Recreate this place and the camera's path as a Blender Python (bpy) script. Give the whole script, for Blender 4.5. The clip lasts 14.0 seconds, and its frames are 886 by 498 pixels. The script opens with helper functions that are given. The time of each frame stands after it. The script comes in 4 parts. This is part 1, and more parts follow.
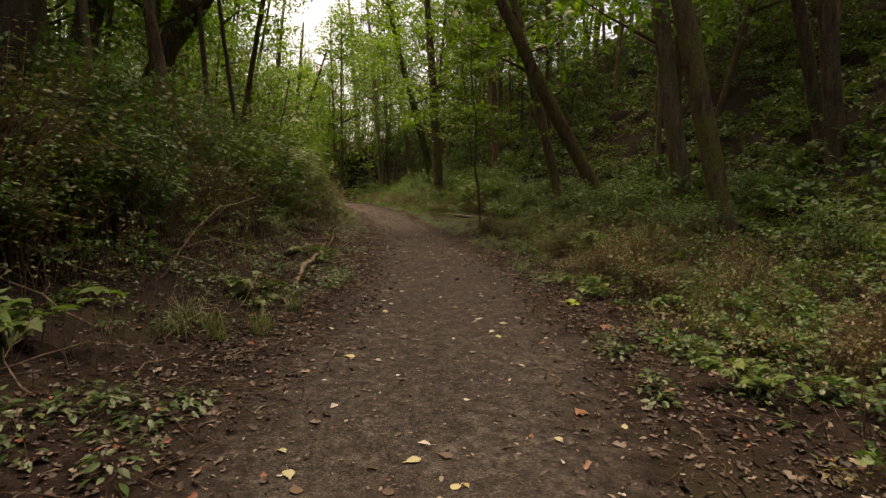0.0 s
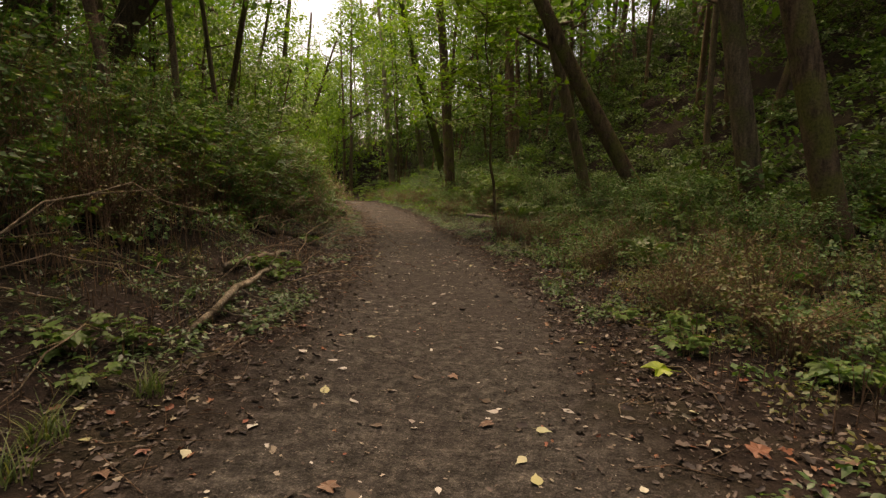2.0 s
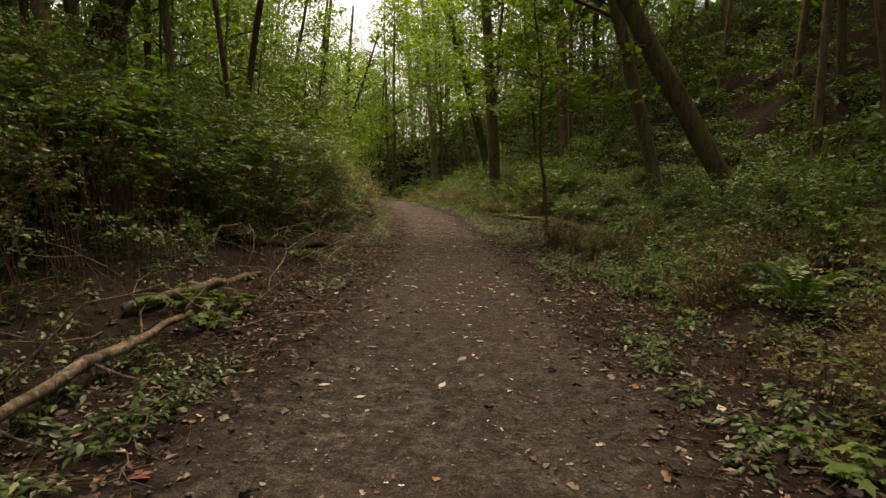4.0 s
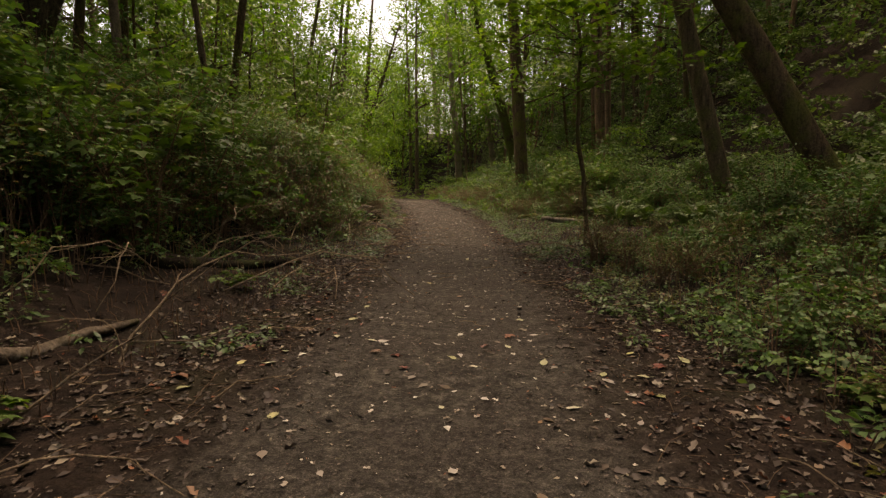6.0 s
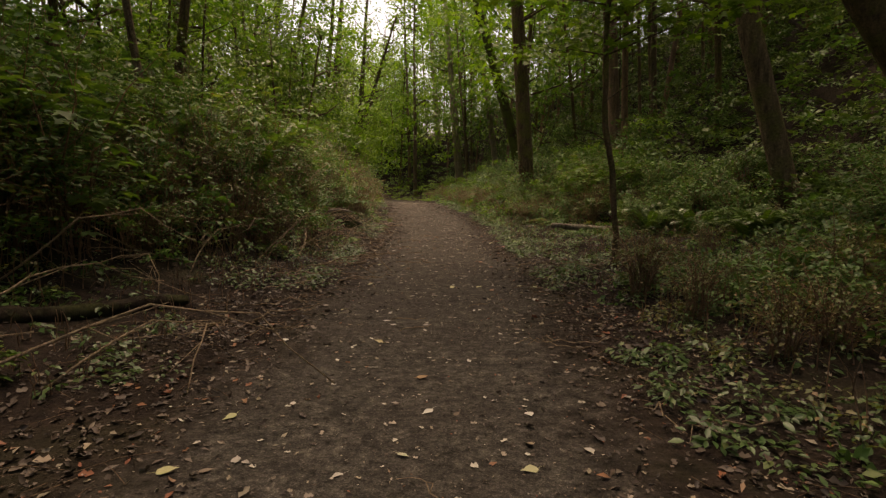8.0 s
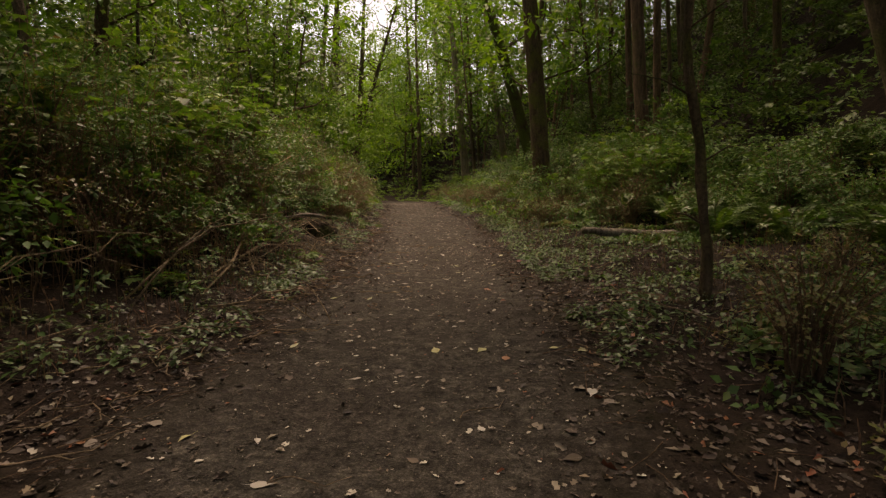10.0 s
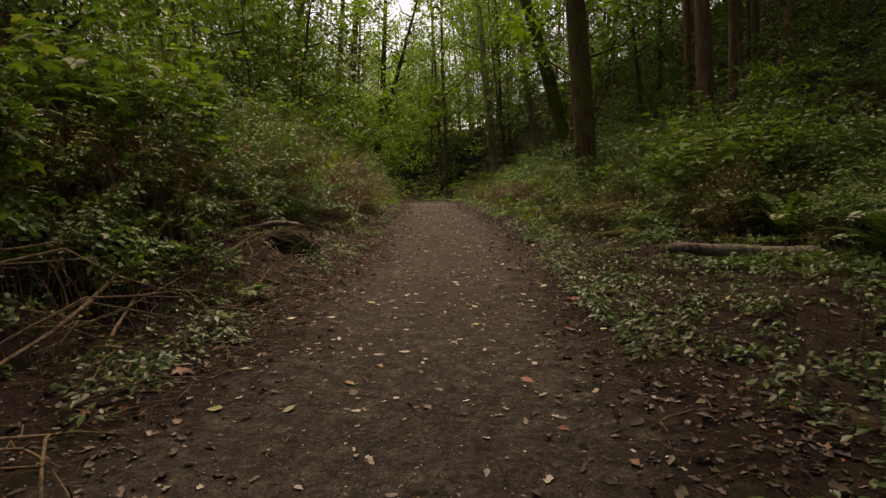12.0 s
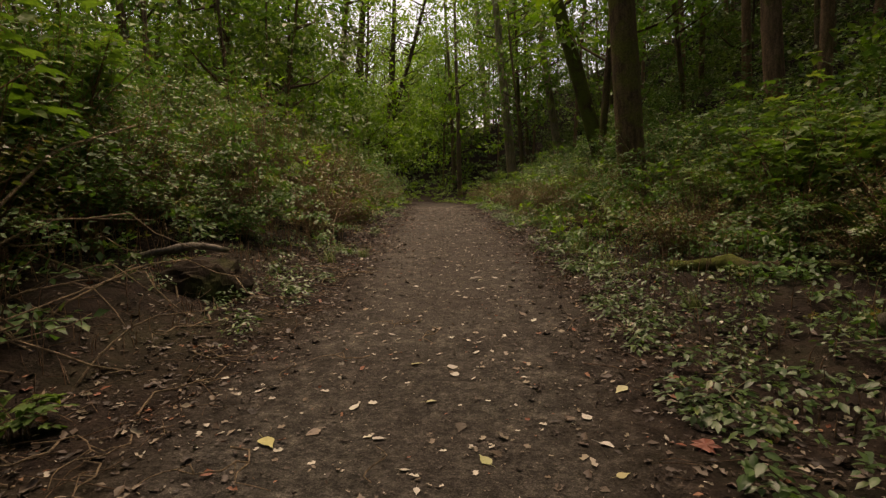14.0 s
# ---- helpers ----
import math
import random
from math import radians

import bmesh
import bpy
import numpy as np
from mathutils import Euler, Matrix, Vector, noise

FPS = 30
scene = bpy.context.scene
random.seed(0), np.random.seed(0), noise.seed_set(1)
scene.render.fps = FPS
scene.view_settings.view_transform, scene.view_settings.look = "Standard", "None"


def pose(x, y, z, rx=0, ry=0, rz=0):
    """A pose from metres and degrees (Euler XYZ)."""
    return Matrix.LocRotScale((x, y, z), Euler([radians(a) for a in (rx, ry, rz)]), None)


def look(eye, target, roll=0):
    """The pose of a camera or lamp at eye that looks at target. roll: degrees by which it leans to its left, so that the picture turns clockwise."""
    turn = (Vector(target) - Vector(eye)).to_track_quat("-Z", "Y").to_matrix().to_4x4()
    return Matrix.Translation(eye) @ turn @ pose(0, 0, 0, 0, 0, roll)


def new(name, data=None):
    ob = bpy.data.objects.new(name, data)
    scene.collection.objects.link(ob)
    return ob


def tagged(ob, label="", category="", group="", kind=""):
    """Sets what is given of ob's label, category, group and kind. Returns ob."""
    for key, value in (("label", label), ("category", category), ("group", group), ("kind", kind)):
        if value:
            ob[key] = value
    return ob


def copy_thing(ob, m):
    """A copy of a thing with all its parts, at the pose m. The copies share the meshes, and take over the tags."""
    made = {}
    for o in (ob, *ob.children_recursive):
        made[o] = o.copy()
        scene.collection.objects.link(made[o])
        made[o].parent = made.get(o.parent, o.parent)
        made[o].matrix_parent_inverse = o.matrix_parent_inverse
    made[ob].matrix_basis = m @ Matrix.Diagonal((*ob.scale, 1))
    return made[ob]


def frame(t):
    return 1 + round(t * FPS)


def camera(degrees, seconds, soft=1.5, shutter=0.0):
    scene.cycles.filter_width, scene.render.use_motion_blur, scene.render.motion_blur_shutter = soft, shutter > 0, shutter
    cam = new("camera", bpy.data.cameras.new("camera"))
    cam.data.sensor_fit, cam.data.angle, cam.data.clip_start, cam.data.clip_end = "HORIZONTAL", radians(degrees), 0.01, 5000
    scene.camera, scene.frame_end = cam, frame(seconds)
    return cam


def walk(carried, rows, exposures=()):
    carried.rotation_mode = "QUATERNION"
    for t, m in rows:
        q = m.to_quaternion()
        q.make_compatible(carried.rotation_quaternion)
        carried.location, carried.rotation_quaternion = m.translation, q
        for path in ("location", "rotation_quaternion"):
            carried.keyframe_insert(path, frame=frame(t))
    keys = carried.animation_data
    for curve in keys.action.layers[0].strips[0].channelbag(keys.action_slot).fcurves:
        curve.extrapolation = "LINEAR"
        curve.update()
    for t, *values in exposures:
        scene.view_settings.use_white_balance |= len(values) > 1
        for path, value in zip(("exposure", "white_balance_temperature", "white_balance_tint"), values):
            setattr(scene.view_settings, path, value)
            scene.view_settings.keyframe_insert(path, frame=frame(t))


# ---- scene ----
cam = camera(80.1, 14.0, soft=1.35)
PATH = [
    (0, (0.221, -2.708, 1.445), (0.231, -0.718, 1.24), 1.4),
    (0.5, (0.272, -1.985, 1.421), (0.276, 0.004, 1.213), 1.5),
    (1, (0.338, -1.233, 1.397), (0.327, 0.757, 1.191), 1.5),
    (1.5, (0.378, -0.5, 1.357), (0.338, 1.489, 1.148), 1.5),
    (2, (0.42, 0.225, 1.351), (0.374, 2.214, 1.141), 1.5),
    (2.5, (0.458, 0.937, 1.33), (0.391, 2.924, 1.12), 1.6),
    (3, (0.499, 1.673, 1.327), (0.39, 3.658, 1.113), 1.5),
    (3.2, (0.528, 1.975, 1.341), (0.387, 3.958, 1.128), 1.4),
    (5.3, (0.616, 4.902, 1.386), (0.312, 6.865, 1.156), 0.4),
    (5.5, (0.624, 5.223, 1.411), (0.305, 7.184, 1.184), 0.3),
    (6, (0.609, 6.009, 1.344), (0.274, 7.968, 1.117), 0.5),
    (6.5, (0.601, 6.769, 1.322), (0.254, 8.725, 1.096), 0.4),
    (7, (0.588, 7.489, 1.31), (0.237, 9.445, 1.085), 0.5),
    (7.5, (0.539, 8.227, 1.311), (0.191, 10.184, 1.087), 0.5),
    (8, (0.497, 8.964, 1.326), (0.149, 10.921, 1.103), 0.4),
    (8.2, (0.466, 9.254, 1.313), (0.116, 11.211, 1.088), 0.4),
    (10.3, (0.141, 12.587, 1.243), (-0.248, 14.536, 1.022), -0.8),
    (10.5, (0.083, 12.901, 1.268), (-0.317, 14.848, 1.046), -0.7),
    (11, (0.005, 13.68, 1.261), (-0.461, 15.612, 1.038), -1.1),
    (11.5, (-0.09, 14.474, 1.237), (-0.575, 16.401, 1.012), -1.1),
    (12, (-0.185, 15.274, 1.237), (-0.683, 17.198, 1.012), -1.3),
    (12.5, (-0.286, 16.035, 1.25), (-0.792, 17.957, 1.026), -1.2),
    (13, (-0.443, 16.809, 1.266), (-0.957, 18.729, 1.041), -1.2),
    (13.5, (-0.58, 17.579, 1.279), (-1.112, 19.494, 1.057), -1.1),
    (14, (-0.758, 18.329, 1.298), (-1.311, 20.238, 1.075), -1.3),
]
walk(cam, [(t, look(eye, target, roll)) for t, eye, target, roll in PATH], exposures=[(0, 1.14, 10450, 23), (3, 1.25, 10450, 23), (6.5, 1.07, 10450, 23), (10.3, 0.86, 10300, 25), (12.5, 0.76, 10000, 24), (14, 0.8, 10000, 23)])

# ---- daylight: soft overcast sky over a wooded gully ----
world = bpy.data.worlds.new("sky")
scene.world = world
world.use_nodes = True
wn, wl = world.node_tree.nodes, world.node_tree.links
sky = wn.new("ShaderNodeTexSky")
sky.sky_type, sky.sun_disc = "NISHITA", False
sky.sun_elevation, sky.sun_rotation = radians(73), radians(338)
sky.air_density, sky.dust_density, sky.ozone_density = 1.0, 4.0, 1.0
wl.new(sky.outputs[0], wn["Background"].inputs[0])
wn["Background"].inputs[1].default_value = 0.15
sun = new("sun", bpy.data.lights.new("sun", "SUN"))
sun.data.energy, sun.data.angle, sun.data.color = 2.4, radians(50), (1.0, 0.965, 0.92)
sun.matrix_world = look((-7, 17, 60), (0, 0, 0))


# ---- materials ----
def material(name):
    m = bpy.data.materials.new(name)
    m.use_nodes = True
    return m, m.node_tree.nodes, m.node_tree.links, m.node_tree.nodes["Principled BSDF"]


def ramp(n, l, source, stops):
    r = n.new("ShaderNodeValToRGB")
    while len(r.color_ramp.elements) < len(stops):
        r.color_ramp.elements.new(0.5)
    for e, (p, c) in zip(r.color_ramp.elements, stops):
        e.position, e.color = p, (*c, 1)
    l.new(source, r.inputs[0])
    return r.outputs[0]


def texture(n, l, scale, detail=5, rough=0.6, kind="ShaderNodeTexNoise", stretch=(1, 1, 1)):
    co = n.new("ShaderNodeTexCoord")
    mp = n.new("ShaderNodeMapping")
    mp.inputs["Scale"].default_value = stretch
    l.new(co.outputs["Object"], mp.inputs[0])
    t = n.new(kind)
    t.inputs["Scale"].default_value = scale
    if kind == "ShaderNodeTexNoise":
        t.inputs["Detail"].default_value, t.inputs["Roughness"].default_value = detail, rough
    l.new(mp.outputs[0], t.inputs["Vector"])
    return t.outputs[0]


def mixed(n, l, fac, a, b, blend="MIX"):
    x = n.new("ShaderNodeMix")
    x.data_type, x.blend_type = "RGBA", blend
    for k, v in ((0, fac), (6, a), (7, b)):
        if isinstance(v, (float, int)):
            x.inputs[k].default_value = v
        elif isinstance(v, tuple):
            x.inputs[k].default_value = (*v, 1)
        else:
            l.new(v, x.inputs[k])
    return x.outputs[2]


def bump(n, l, shader, height, strength, distance):
    b = n.new("ShaderNodeBump")
    b.inputs["Strength"].default_value, b.inputs["Distance"].default_value = strength, distance
    l.new(height, b.inputs["Height"])
    l.new(b.outputs[0], shader.inputs["Normal"])


def leaf_material(name, stops, through_light=0.45, rough=0.5, by_object=False):
    """Leaf blades: colour varies from leaf to leaf, some light passes through."""
    m, n, l, p = material(name)
    if by_object:
        v = n.new("ShaderNodeObjectInfo").outputs["Random"]
    else:
        v = n.new("ShaderNodeNewGeometry").outputs["Random Per Island"]
    c = ramp(n, l, v, stops)
    spots = texture(n, l, 30, 3)
    c = mixed(n, l, 0.35, c, ramp(n, l, spots, [(0.3, (0.35, 0.35, 0.35)), (0.7, (1, 1, 1))]), "MULTIPLY")
    l.new(c, p.inputs["Base Color"])
    p.inputs["Roughness"].default_value = rough
    p.inputs["Specular IOR Level"].default_value = 0.3 if not through_light else 0.42
    if through_light:
        t = n.new("ShaderNodeBsdfTranslucent")
        l.new(mixed(n, l, 1.0, c, (1.08, 1.25, 0.5), "MULTIPLY"), t.inputs[0])
        s = n.new("ShaderNodeMixShader")
        s.inputs[0].default_value = through_light
        l.new(p.outputs[0], s.inputs[1])
        l.new(t.outputs[0], s.inputs[2])
        l.new(s.outputs[0], n["Material Output"].inputs[0])
    return m


def bark_material(name, dark, light, moss, moss_amount, scale=9.0):
    m, n, l, p = material(name)
    grain = texture(n, l, scale, 8, 0.7, stretch=(1, 1, 0.18))
    blotch = texture(n, l, 1.6, 4, 0.6)
    c = ramp(n, l, grain, [(0.3, dark), (0.7, light)])
    f = ramp(n, l, blotch, [(0.62 - 0.3 * moss_amount, (0, 0, 0)), (0.78 - 0.3 * moss_amount, (1, 1, 1))])
    c = mixed(n, l, f, c, moss)
    fine = texture(n, l, 26, 6, 0.75)
    c = mixed(n, l, 0.8, c, ramp(n, l, fine, [(0.34, (0.4, 0.4, 0.4)), (0.5, (0.95, 0.95, 0.95)), (0.68, (1.5, 1.48, 1.42))]), "MULTIPLY")
    l.new(c, p.inputs["Base Color"])
    p.inputs["Roughness"].default_value = 0.95
    p.inputs["Specular IOR Level"].default_value = 0.12
    bump(n, l, p, grain, 1.0, 0.05)
    return m


LEAF_SHRUB = leaf_material("shrub_leaf", [(0.0, (0.038, 0.086, 0.026)), (0.45, (0.068, 0.148, 0.043)), (0.85, (0.104, 0.2, 0.060)), (1.0, (0.15, 0.19, 0.062))], 0.35, 0.52)
LEAF_TWIG = leaf_material("twig_leaf", [(0.0, (0.075, 0.095, 0.030)), (0.45, (0.118, 0.138, 0.043)), (0.8, (0.165, 0.135, 0.057)), (1.0, (0.2, 0.115, 0.060))], 0.35, 0.42)
LEAF_MAPLE = leaf_material("maple_leaf", [(0.0, (0.06, 0.12, 0.026)), (0.5, (0.088, 0.165, 0.035)), (0.9, (0.125, 0.205, 0.050)), (1.0, (0.18, 0.22, 0.062))], 0.45, 0.5)
LEAF_SAPLING = leaf_material("sapling_leaf", [(0.0, (0.07, 0.135, 0.020)), (0.5, (0.1, 0.185, 0.025)), (1.0, (0.15, 0.23, 0.037))], 0.5, 0.5)
LEAF_CROWN = leaf_material("crown_leaf", [(0.0, (0.046, 0.112, 0.018)), (0.5, (0.08, 0.178, 0.027)), (1.0, (0.13, 0.228, 0.040))], 0.45, 0.5)
LEAF_LIGHT = leaf_material("light_crown_leaf", [(0.0, (0.075, 0.15, 0.026)), (0.5, (0.122, 0.23, 0.031)), (1.0, (0.185, 0.29, 0.046))], 0.5, 0.5)
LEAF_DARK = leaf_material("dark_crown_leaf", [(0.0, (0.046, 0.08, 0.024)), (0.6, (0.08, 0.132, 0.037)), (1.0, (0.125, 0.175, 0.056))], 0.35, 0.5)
LEAF_FERN = leaf_material("fern_leaf", [(0.0, (0.045, 0.09, 0.02)), (0.7, (0.075, 0.145, 0.03)), (1.0, (0.115, 0.18, 0.04))], 0.3, 0.36)
LEAF_LOW = leaf_material("low_plant_leaf", [(0.0, (0.032, 0.068, 0.023)), (0.5, (0.053, 0.112, 0.036)), (0.9, (0.077, 0.145, 0.046)), (1.0, (0.125, 0.16, 0.052))], 0.35, 0.36)
GRASS = leaf_material("grass_blade", [(0.0, (0.06, 0.10, 0.03)), (0.7, (0.10, 0.15, 0.04)), (1.0, (0.18, 0.18, 0.07))], 0.35, 0.5)
FALLEN = [(0.0, (0.05, 0.035, 0.022)), (0.2, (0.12, 0.08, 0.05)), (0.38, (0.22, 0.19, 0.16)), (0.6, (0.38, 0.355, 0.31)), (0.84, (0.46, 0.44, 0.38)), (0.93, (0.33, 0.32, 0.15)), (1.0, (0.24, 0.1, 0.05))]
LEAF_FALLEN = leaf_material("fallen_leaf", FALLEN, 0, 0.5, True)
LEAF_LITTER = leaf_material("litter_leaf", [(0.0, (0.018, 0.013, 0.01)), (0.35, (0.046, 0.033, 0.025)), (0.65, (0.075, 0.052, 0.038)), (0.8, (0.13, 0.103, 0.08)), (0.92, (0.24, 0.205, 0.145)), (0.96, (0.2, 0.085, 0.04)), (1.0, (0.18, 0.055, 0.03))], 0, 0.55)
LEAF_YELLOW = leaf_material("yellow_leaf", [(0.0, (0.33, 0.32, 0.15)), (0.4, (0.38, 0.37, 0.25)), (0.75, (0.26, 0.27, 0.12)), (1.0, (0.36, 0.34, 0.14))], 0, 0.45, True)
LEAF_ORANGE = leaf_material("orange_leaf", [(0.0, (0.22, 0.08, 0.04)), (0.35, (0.15, 0.09, 0.06)), (0.7, (0.17, 0.1, 0.065)), (1.0, (0.17, 0.05, 0.038))], 0, 0.5, True)
LEAF_LIME = leaf_material("lime_leaf", [(0.0, (0.2, 0.29, 0.025)), (1.0, (0.24, 0.31, 0.03))], 0.2, 0.4, True)
BARK = bark_material("mossy_bark", (0.03, 0.02, 0.013), (0.165, 0.112, 0.07), (0.1, 0.1, 0.028), 0.5, 10)
BARK_GREY = bark_material("grey_bark", (0.04, 0.028, 0.019), (0.22, 0.16, 0.105), (0.11, 0.105, 0.04), 0.35, 10)
BARK_PALE = bark_material("pale_bark", (0.07, 0.055, 0.04), (0.36, 0.29, 0.2), (0.17, 0.16, 0.06), 0.3, 10)
BARK_DARK = bark_material("dark_bark", (0.024, 0.016, 0.011), (0.13, 0.092, 0.062), (0.07, 0.072, 0.026), 0.3)
BARK_RED = bark_material("reddish_bark", (0.06, 0.037, 0.025), (0.25, 0.16, 0.105), (0.11, 0.1, 0.04), 0.2)
MOSSY = bark_material("moss_cushion", (0.03, 0.022, 0.014), (0.08, 0.055, 0.035), (0.07, 0.085, 0.02), 0.75, 5)
STUMP = bark_material("rotten_stump", (0.01, 0.008, 0.006), (0.036, 0.026, 0.018), (0.042, 0.05, 0.017), 0.4, 6)
STEM = bark_material("shrub_stem", (0.08, 0.05, 0.032), (0.28, 0.18, 0.118), (0.14, 0.11, 0.065), 0.1, 20)
DEADWOOD = bark_material("dead_wood", (0.06, 0.045, 0.033), (0.27, 0.22, 0.17), (0.1, 0.1, 0.045), 0.25, 14)
OLDWOOD = bark_material("old_wood", (0.035, 0.026, 0.018), (0.36, 0.3, 0.22), (0.05, 0.035, 0.023), 0.5, 16)
DRIFT = bark_material("weathered_wood", (0.05, 0.042, 0.035), (0.25, 0.22, 0.185), (0.09, 0.09, 0.045), 0.15, 14)
DRYBROWN = bark_material("brown_twig", (0.05, 0.032, 0.022), (0.2, 0.14, 0.095), (0.1, 0.07, 0.045), 0.2, 20)
DRYTWIG = bark_material("dry_twig", (0.12, 0.085, 0.055), (0.34, 0.26, 0.18), (0.16, 0.12, 0.08), 0.1, 20)


def ground_material():
    """Trodden earth with grit on the path, dark humus with litter beside it."""
    m, n, l, p = material("forest_floor")
    a = n.new("ShaderNodeAttribute")
    a.attribute_name = "trodden"
    big = texture(n, l, 0.9, 5, 0.6)
    mid = texture(n, l, 7, 6, 0.65)
    grit = texture(n, l, 95, 4, 0.75)
    crumbs = texture(n, l, 38, kind="ShaderNodeTexVoronoi")
    earth = ramp(n, l, mid, [(0.3, (0.027, 0.0246, 0.0212)), (0.5, (0.052, 0.0475, 0.041)), (0.7, (0.1, 0.0903, 0.0775))])
    earth = mixed(n, l, ramp(n, l, big, [(0.42, (0, 0, 0)), (0.62, (0.55, 0.55, 0.55))]), earth, (0.043, 0.0365, 0.032))
    earth = mixed(n, l, 0.9, earth, ramp(n, l, grit, [(0.32, (0.35, 0.34, 0.33)), (0.56, (1, 1, 1)), (0.72, (2.6, 2.5, 2.4))]), "MULTIPLY")
    earth = mixed(n, l, ramp(n, l, crumbs, [(0.07, (0.5, 0.5, 0.5)), (0.16, (0, 0, 0))]), earth, (0.13, 0.11, 0.085))
    clod = texture(n, l, 24, 5, 0.7)
    earth = mixed(n, l, 0.8, earth, ramp(n, l, clod, [(0.36, (0.5, 0.5, 0.5)), (0.5, (1, 1, 1)), (0.66, (1.7, 1.68, 1.65))]), "MULTIPLY")
    humus = ramp(n, l, mid, [(0.3, (0.009, 0.007, 0.006)), (0.6, (0.027, 0.0195, 0.0155)), (0.8, (0.052, 0.036, 0.028))])
    humus = mixed(n, l, 0.7, humus, ramp(n, l, grit, [(0.3, (0.4, 0.4, 0.4)), (0.7, (1.5, 1.45, 1.4))]), "MULTIPLY")
    humus = mixed(n, l, ramp(n, l, big, [(0.5, (0, 0, 0)), (0.7, (0.3, 0.3, 0.3))]), humus, (0.04, 0.042, 0.02))
    add = n.new("ShaderNodeMath")
    add.operation = "ADD"
    l.new(a.outputs["Fac"], add.inputs[0])
    sc = n.new("ShaderNodeMath")
    sc.operation = "MULTIPLY_ADD"
    l.new(mid, sc.inputs[0])
    sc.inputs[1].default_value, sc.inputs[2].default_value = 0.7, -0.35
    l.new(sc.outputs[0], add.inputs[1])
    f = ramp(n, l, add.outputs[0], [(0.22, (0, 0, 0)), (0.78, (1, 1, 1))])
    l.new(mixed(n, l, f, humus, earth), p.inputs["Base Color"])
    p.inputs["Roughness"].default_value = 0.95
    p.inputs["Specular IOR Level"].default_value = 0.08
    h = mixed(n, l, 0.5, mid, grit)
    h = mixed(n, l, 0.35, h, clod)
    h = mixed(n, l, 0.25, h, crumbs)
    bump(n, l, p, h, 1.0, 0.04)
    return m


FLOOR = ground_material()

# ---- the lie of the land ----
CENTRE_Y = (-300, -5, 1, 5, 8, 12, 17, 20, 25, 30, 37, 55, 64, 74, 90, 600)
CENTRE_X = (0, 0.25, 0.2, 0.3, 0.15, -0.2, -1.0, -1.5, -2.6, -4.0, -6.2, -12.0, -17, -27, -50, -600)


def centre(y):
    """The path's middle line."""
    s = 0
    for k in (-1.5, 0, 1.5):
        s = s + np.interp(np.asarray(y, float) + k, CENTRE_Y, CENTRE_X)
    return s / 3


def wave(x, y, f, seed):
    return np.sin(f * x + 1.7 * seed + 1.3 * np.sin(0.7 * f * y + seed)) * np.sin(1.1 * f * y + 2.3 * seed + np.sin(0.6 * f * x))


HALF = 1.5
LEFT_D, LEFT_H = (0, 0.5, 1.2, 3, 6, 12, 22, 45, 80, 600), (0, 0.05, 0.2, 0.75, 1.9, 4.4, 7.5, 10, 11, 11)
RIGHT_D, RIGHT_H = (0, 0.6, 1.5, 3, 5, 6.5, 9, 13, 20, 40, 80, 600), (0, 0.04, 0.12, 0.25, 0.55, 1.0, 2.6, 5.4, 8.5, 11, 12, 12)


def height(x, y):
    """Height of the ground."""
    x, y = np.asarray(x, float), np.asarray(y, float)
    d = x - centre(y)
    out = np.abs(d) - HALF
    h = np.where(d < 0, np.interp(out, LEFT_D, LEFT_H), np.interp(out, RIGHT_D, RIGHT_H))
    ridge = np.interp(out, (8, 13, 20, 40, 80, 600), (0, 0.8, 4.0, 12.5, 16, 16)) * np.clip((90 - y) / 30, 0, 1)
    h = h + np.where(d > 0, ridge, 0.4 * ridge)
    h = h * np.clip((112 - y) / 40, 0.3, 1)
    h = h + 10 * np.clip((y - 78) / 45, 0, 1) ** 1.3 * np.clip(out / 8, 0, 1)
    h = h + np.interp(y, (21, 25, 30, 38, 44, 60, 90), (0, 0.17, 0.34, 0.5, 0.5, 0.25, 0))
    rough = np.clip(out / 2.5, 0, 1)
    h = h + rough * (0.16 * wave(x, y, 0.9, 1) + 0.07 * wave(x, y, 2.7, 2) + 0.5 * np.clip(out / 12, 0, 1) * wave(x, y, 0.22, 3))
    h = h + 0.012 * wave(x, y, 1.9, 4) + 0.006 * wave(x, y, 6.1, 5) - 0.02 * np.cos(np.clip(d / HALF, -1.5, 1.5) * 3.1)
    return h


def low(x, y):
    return float(height(x, y))


# ---- mesh helpers ----
def mesh_of(name, verts, faces, mat, smooth=True):
    me = bpy.data.meshes.new(name)
    me.from_pydata(np.asarray(verts, float).tolist(), [], [tuple(int(i) for i in f) for f in faces])
    me.materials.append(mat)
    if smooth:
        me.polygons.foreach_set("use_smooth", np.ones(len(me.polygons), bool))
    me.update()
    return me


def soup(name, parts, mat, smooth=True):
    """One mesh out of several (verts, faces) pairs."""
    vs, fs, k = [], [], 0
    for v, f in parts:
        vs.append(v)
        fs.extend((np.asarray(f) + k).tolist())
        k += len(v)
    return mesh_of(name, np.concatenate(vs), fs, mat, smooth)


def part(name, me, parent, label=""):
    ob = new(name, me)
    ob.parent = parent
    return tagged(ob, label)


